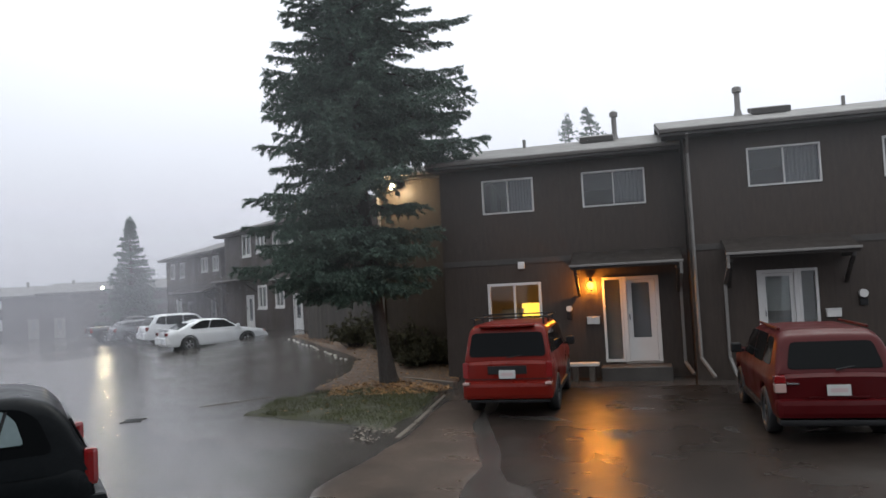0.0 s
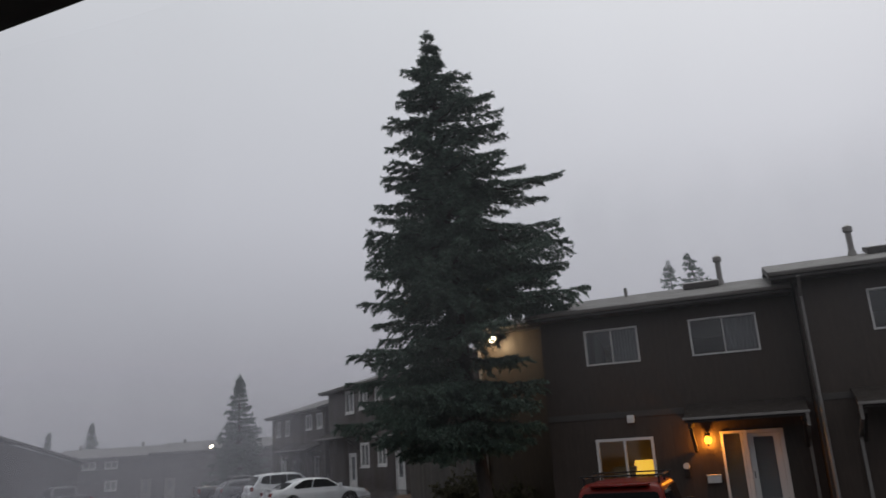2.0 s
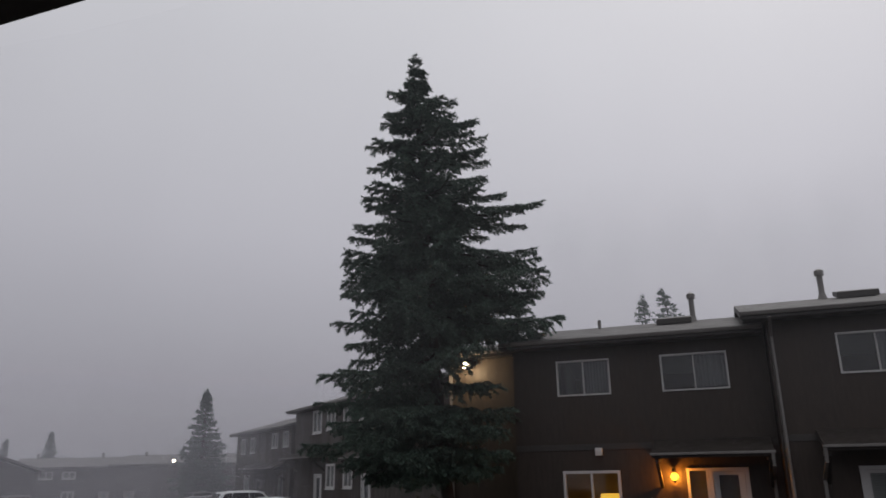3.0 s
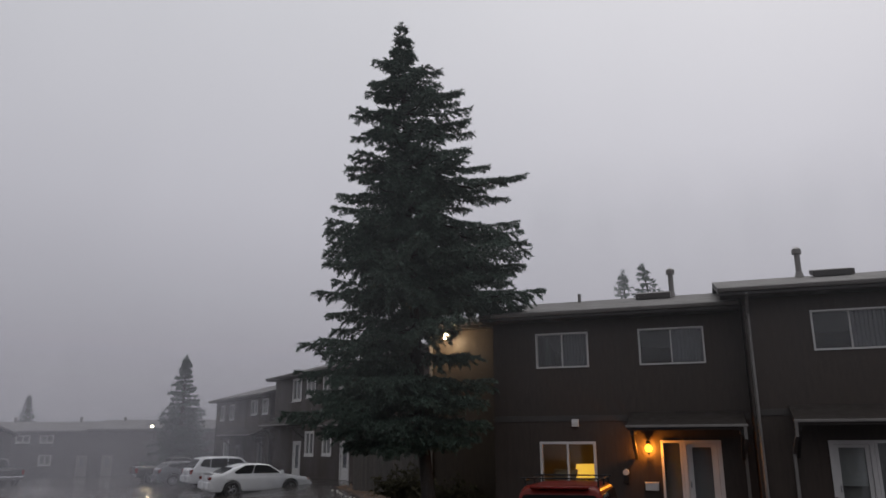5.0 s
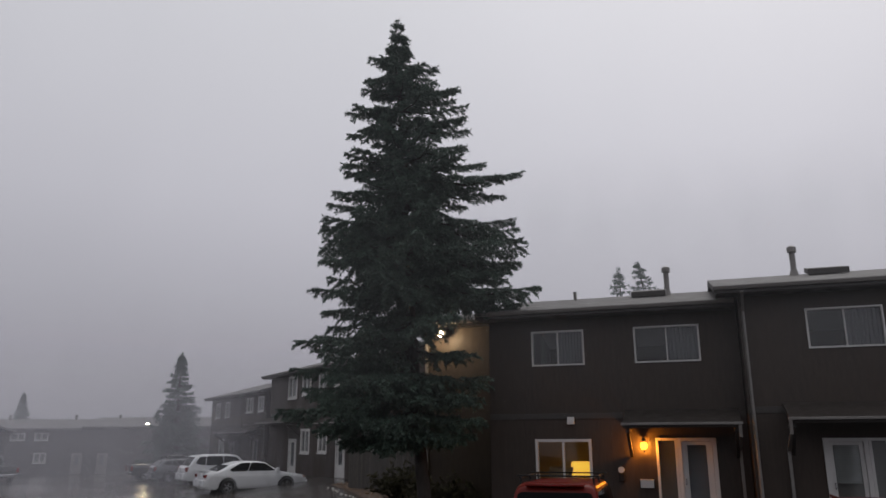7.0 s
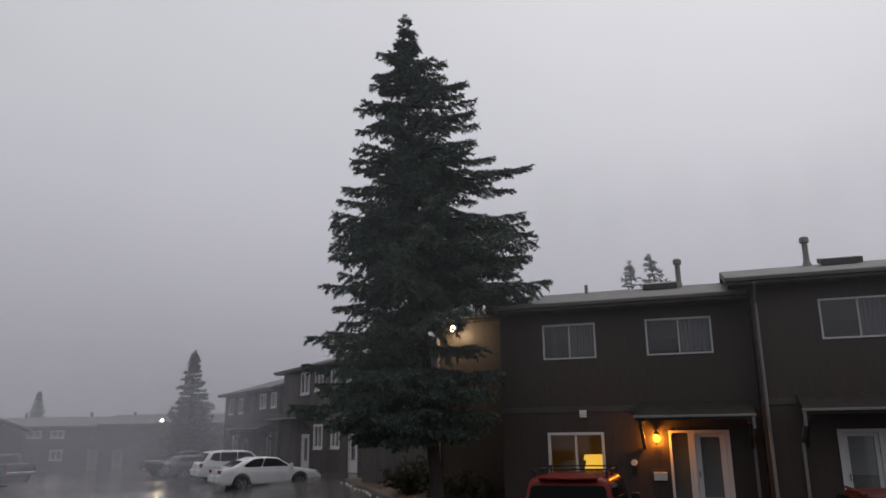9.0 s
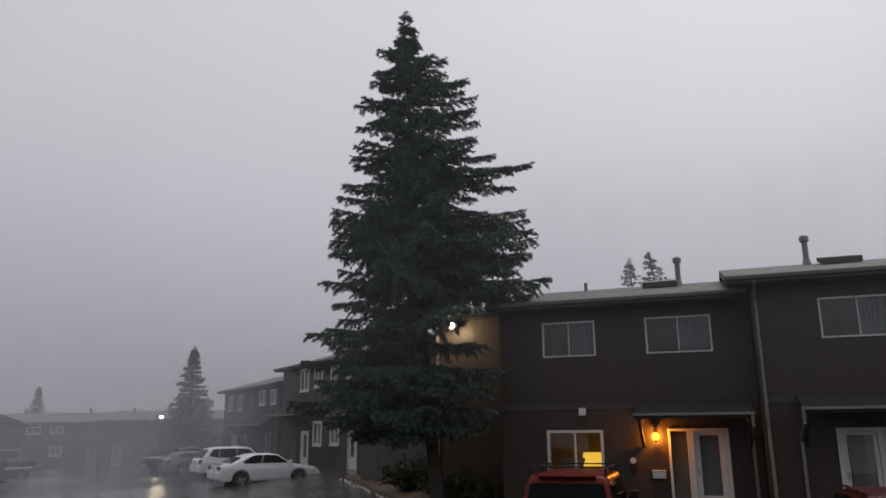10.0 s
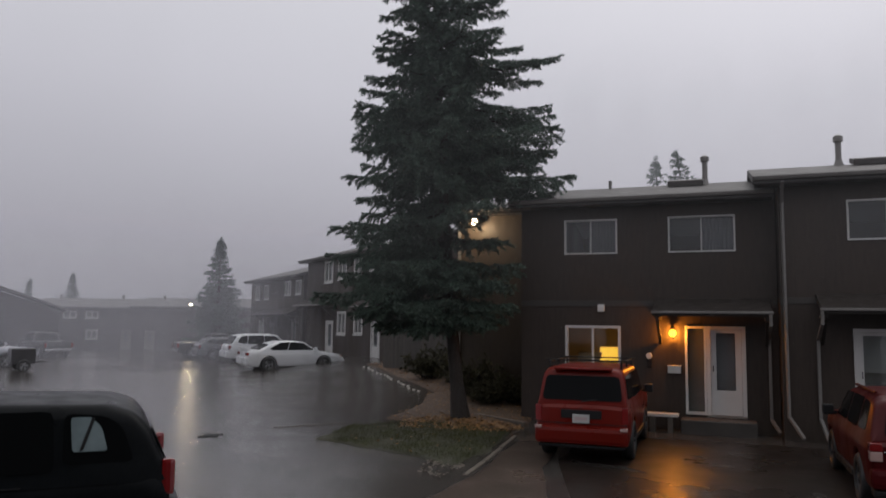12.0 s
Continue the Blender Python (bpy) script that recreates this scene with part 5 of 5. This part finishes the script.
for k in range(1, 27):
    f = k / 26
    if k in (5, 6, 14, 21):
        continue
    x, y = -7.4 - 7.5 * f + rng.uniform(-0.06, 0.06), 19.55 + 9.6 * f + rng.uniform(-0.06, 0.06)
    copy_thing(first, pose(*on_ground(x, y), rng.uniform(-6, 6), 0, -50 + rng.uniform(-30, 30)))

tagged(mesh_ob("timber_edging", box((-1.2, -0.07, -0.1), (1.2, 0.07, 0.11), 0.02, pose(*on_ground(-5.55, 18.0), 0, 0, -34)), M_TIMBER), "dark wet landscape timber at the bed's edge", "edging")
tagged(mesh_ob("timber_edging", box((-0.9, -0.025, -0.1), (0.9, 0.025, 0.012), 0.008, pose(*on_ground(-9.4, 15.6), 0, 0, 52)), M_TIMBER), "low dark kerb timber beside the lawn", "edging")

for k, (x, y, turn, ln) in enumerate(((-4.17, 12.35, 94.0, 0.62), (-4.28, 13.75, 95.0, 0.7), (-4.44, 15.35, 95.0, 0.8))):
    tagged(mesh_ob("kerb_strip", box((-ln, -0.045, -0.1), (ln, 0.04, 0.016), 0.012, pose(*on_ground(x, y), 0, 0, turn)), M_KERB), "low worn concrete kerb between grass and driveway", "kerb", "kerb strips")

drain = bmesh.new()
for k in range(7):
    add_box(drain, (-0.30 + k * 0.09, -0.22, -0.02), (-0.25 + k * 0.09, 0.22, 0.012))
add_box(drain, (-0.36, -0.27, -0.02), (0.36, -0.22, 0.014)), add_box(drain, (-0.36, 0.22, -0.02), (0.36, 0.27, 0.014))
bmesh.ops.transform(drain, matrix=pose(*on_ground(-10.45, 13.3), 0, 0, 20) @ Matrix.Diagonal((0.6, 0.8, 1, 1)), verts=drain.verts[:])
tagged(mesh_ob("drain_grate", drain, M_PLASTIC), "dark iron drain grate set in the asphalt", "drain")


def scatter(name, count, inside, size, mat, label, seed, upright, lift=0.075):
    """Many small blades or leaves on the ground, in one mesh."""
    r = np.random.default_rng(seed)
    pts = np.array(inside)
    lo, hi = pts.min(0), pts.max(0)
    verts, faces = [], []
    while len(faces) < count:
        x, y = r.uniform(lo[0], hi[0]), r.uniform(lo[1], hi[1])
        odd = False
        for i in range(len(pts)):
            (xa, ya), (xb, yb) = pts[i], pts[i - 1]
            if (ya > y) != (yb > y) and x < (xb - xa) * (y - ya) / (yb - ya) + xa:
                odd = not odd
        if not odd or noise.noise((x * 1.3, y * 1.3, seed)) < -0.25 + 0.5 * r.random() - 0.25:
            continue
        z = ground_z(x, y) + (0.03 if upright else lift)
        a, s = r.uniform(0, 6.283), size * r.uniform(0.6, 1.3)
        ca, sa = math.cos(a), math.sin(a)
        k = len(verts)
        if upright:
            verts += [(x - ca * 0.006, y - sa * 0.006, z), (x + ca * 0.006, y + sa * 0.006, z), (x + r.normal() * s * 0.4, y + r.normal() * s * 0.4, z + s)]
            faces.append((k, k + 1, k + 2))
        else:
            t1, t2 = r.uniform(-0.02, 0.03), r.uniform(-0.02, 0.03)
            verts += [(x - ca * s, y - sa * s, z), (x + sa * s * 0.6, y - ca * s * 0.6, z + t1), (x + ca * s, y + sa * s, z + 0.01), (x - sa * s * 0.6, y + ca * s * 0.6, z + t2)]
            faces.append((k, k + 1, k + 2, k + 3))
    me = bpy.data.meshes.new(name)
    me.from_pydata(verts, [], faces)
    me.materials.append(mat)
    tagged(new(name, me), label, name.replace("_", " "), kind="stuff")


scatter("grass_blades", 9000, LAWN, 0.085, M_BLADE, "short wet green grass blades", 5, True)
UNDER = [(-7.6, 16.9), (-7.2, 15.9), (-5.0, 16.0), (-4.4, 16.8), (-5.3, 17.6), (-6.9, 17.9)]
scatter("fallen_leaves", 900, UNDER, 0.045, M_LEAF, "wet orange brown fallen leaves round the trunk", 16, False)
scatter("loose_gravel", 170, [(-5.3, 13.1), (-4.9, 11.6), (-4.4, 11.3), (-4.35, 12.4)], 0.035, M_KERB, "pale gravel washed off the lawn's corner", 17, False, 0.02)
scatter("fallen_leaves", 700, BED, 0.038, M_LEAF, "wet orange brown fallen leaves", 6, False)
scatter("fallen_leaves", 700, BANK, 0.042, M_LEAF, "wet orange brown fallen leaves", 8, False)
scatter("fallen_leaves", 50, LAWN, 0.035, M_LEAF, "wet orange brown fallen leaves", 9, False)

# by the doors
tagged(mesh_ob("door_step", box((-1.15, 18.12, -0.1), (0.48, 18.80, 0.32), 0.02), M_STEP), "low wet concrete step before the white door", "step")
tagged(mesh_ob("door_step", box((2.25, 17.4, -0.1), (3.85, 18.08, 0.32), 0.02), M_STEP), "low wet concrete step before the second door", "step")

bench = thing("low_bench", (-1.58, 18.3, 0), 0, "low bench with a white plank top beside the step", "bench")
part("seat", box((-0.38, -0.16, 0.36), (0.38, 0.16, 0.43), 0.012), M_WHITE, bench, "white plank")
for x in (-0.26, 0.14):
    part("leg", box((x, -0.13, 0.0), (x + 0.12, 0.13, 0.358), 0.01), M_TIMBER, bench)
part("end_board", box((-0.385, -0.165, 0.25), (-0.345, 0.165, 0.358), 0.005), M_WHITE, bench)

sconce = thing("porch_lamp", (-1.33, 18.82, 2.28), 0, "lit amber porch lantern on the dark wall", "wall lamp")
part("back_plate", box((-0.04, -0.02, -0.08), (0.04, -0.001, 0.14), 0.006), M_PLASTIC, sconce)
part("arm", rod((0, -0.02, 0.10), (0, -0.12, 0.145), 0.014, 0.014, 8), M_PLASTIC, sconce)
part("cap", rod((0, -0.12, 0.12), (0, -0.12, 0.18), 0.07, 0.02, 6), M_PLASTIC, sconce)
part("base_ring", rod((0, -0.12, -0.14), (0, -0.12, -0.11), 0.02, 0.035, 6), M_PLASTIC, sconce)
for k in range(6):
    a = radians(60 * k + 30)
    part("cage_bar", rod((0.07 * math.cos(a), -0.12 + 0.07 * math.sin(a), -0.11), (0.10 * math.cos(a), -0.12 + 0.10 * math.sin(a), 0.12), 0.004, 0.004, 5), M_PLASTIC, sconce)
bm = bmesh.new()
bmesh.ops.create_uvsphere(bm, u_segments=16, v_segments=10, radius=0.085, matrix=Matrix.Translation((0, -0.12, 0.0)))
g = part("globe", bm, M_BULB_AMBER, sconce, "glowing amber glass globe", True)
g.visible_shadow = False

flood = thing("flood_lamp", (-7.48, 22.0, 5.72), 0, "bright flood lamp under the eaves", "wall lamp")
part("arm", rod((0, 0.38, 0.05), (0, 0.0, 0.0), 0.02, 0.02, 8), M_PLASTIC, flood)
part("hood", rod((0, 0.1, 0.03), (0, -0.02, -0.05), 0.10, 0.13, 14), M_PLASTIC, flood)
bm = bmesh.new()
bmesh.ops.create_uvsphere(bm, u_segments=14, v_segments=10, radius=0.09, matrix=Matrix.Translation((0, -0.10, -0.10)))
g = part("bulb", bm, M_BULB_WARM, flood, "glowing warm white bulb", True)
g.visible_shadow = False

yard = thing("yard_lamp", (-46.0, 55.2, ground_z(-46.0, 55.2)), 0, "lit yard lamp on a tall pole", "street lamp")
zt = 3.75 - ground_z(-46.0, 55.2)
part("pole", rod((0, 0, -0.3), (0, 0, zt + 0.1), 0.07, 0.05, 10), M_PLASTIC, yard)
part("hood", rod((0, -0.2, zt + 0.08), (0, -0.2, zt + 0.2), 0.28, 0.08, 12), M_PLASTIC, yard)
bm = bmesh.new()
bmesh.ops.create_uvsphere(bm, u_segments=14, v_segments=10, radius=0.12, matrix=Matrix.Translation((0, -0.2, zt)))
g = part("bulb", bm, M_BULB_FAR, yard, "glowing pale bulb", True)
g.visible_shadow = False

for x, z, y in ((-1.31, 1.42, D), (3.94, 1.44, D2)):
    mb = thing("letter_box", (x, y, z), 0, "white wall letter box beside the door", "letter box")
    part("body", box((-0.15, -0.11, -0.09), (0.15, -0.002, 0.07), 0.012), M_WHITE, mb)
    part("lid", box((-0.16, -0.125, 0.072), (0.16, -0.001, 0.095), 0.006), M_WHITE, mb)
for x, z, y, r in ((-1.89, 1.71, D, 0.07), (4.56, 1.82, D2, 0.09)):
    mt = thing("utility_meter", (x, y, z), 0, "small round pale meter on the wall", "meter")
    part("dial", rod((0, -0.10, 0.02), (0, -0.001, 0.02), r, r, 16), M_WHITE, mt)
    part("base", box((-r * 0.9, -0.06, -0.24), (r * 0.9, -0.001, -0.02 - r * 0.7), 0.01), M_PLASTIC, mt)
vb = thing("wall_vent", (-3.04, 18.82, 2.87), 0, "small white vent hood on the dark wall", "vent")
part("hood", prism([(-0.09, -0.08), (-0.024, -0.08), (-0.024, 0.10), (-0.05, 0.10)], -0.085, 0.085, 0.006, 1), M_WHITE, vb)
part("flap", box((-0.07, -0.095, -0.075), (0.07, -0.09, 0.02)), M_WHITE, vb)

# lit room behind the lower window
tb = thing("side_table", (-2.95, 19.75, 0.4), 0, "small wooden table inside the lit room", "table")
part("tabletop", box((-0.4, -0.25, 0.98), (0.4, 0.25, 1.02), 0.008), M_TIMBER, tb)
for sx in (-0.36, 0.32):
    for sy in (-0.22, 0.18):
        part("leg", box((sx, sy, 0.0), (sx + 0.04, sy + 0.04, 0.978)), M_TIMBER, tb)
tl = thing("table_lamp", (-2.95, 19.75, 1.42), 0, "lit table lamp with a broad yellow shade", "lamp")
part("base", rod((0, 0, 0), (0, 0, 0.16), 0.07, 0.02, 12), M_PLASTIC, tl)
part("shade", rod((0, 0, 0.13), (0, 0, 0.46), 0.34, 0.27, 20), M_SHADE, tl, "glowing yellow shade")
# Added block that catches the yellow glow low in the left pane.
sofa = thing("sofa_back", (-3.35, 19.62, 0.4), 0, "added cream block that catches the glow low in the lit window", "sofa")
part("block_body", box((-0.42, -0.1, 0.0), (0.42, 0.12, 1.36), 0.05), M_WARMROOM, sofa)

# covered cargo trailer by the far white car
trailer = thing("cargo_trailer", on_ground(-30.6, 25.2), 60, "dark covered cargo trailer parked at the lot's edge", "trailer")
part("box_body", box((-0.50, -0.5, 0.35), (0.50, 0.5, 1.05), 0.04), M_DARKCAR, trailer)
part("drawbar", rod((0.5, 0, 0.4), (1.1, 0, 0.4), 0.03, 0.03, 8), M_PLASTIC, trailer)
for s in (-1, 1):
    wheel(trailer, 0.0, s * 0.68, 0.28, 0.16)


# ---- translucent sheets that imitate distance haze across the far part of the lot ----
def haze_sheet(distance, reach, mat, way=(-0.669, 0.743), side=(0.743, 0.669), start=-55.0, top=12.0):
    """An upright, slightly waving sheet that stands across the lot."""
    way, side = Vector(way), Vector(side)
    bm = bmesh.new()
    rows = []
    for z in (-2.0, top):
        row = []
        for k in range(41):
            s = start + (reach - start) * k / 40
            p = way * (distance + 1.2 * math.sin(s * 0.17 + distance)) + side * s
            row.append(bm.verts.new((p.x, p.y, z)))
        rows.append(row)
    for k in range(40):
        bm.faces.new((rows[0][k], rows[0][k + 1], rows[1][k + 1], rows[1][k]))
    ob = tagged(mesh_ob("haze_sheet", bm, mat, smooth=True), "thin translucent sheet standing in for haze and glare", "rain", kind="stuff")
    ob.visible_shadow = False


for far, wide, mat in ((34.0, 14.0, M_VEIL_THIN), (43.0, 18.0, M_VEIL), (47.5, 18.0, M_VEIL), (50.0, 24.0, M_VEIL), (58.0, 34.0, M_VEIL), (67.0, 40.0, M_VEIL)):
    haze_sheet(far, wide, mat)
# Added sheets: near glare over the house fronts, haze before the trees behind.
haze_sheet(9.6, 30.0, M_VEIL_NEAR, (0.0, 1.0), (1.0, 0.0))
haze_sheet(38.0, 40.0, M_VEIL_BACK, (0.0, 1.0), (1.0, 0.0), -15.2, 18.0)
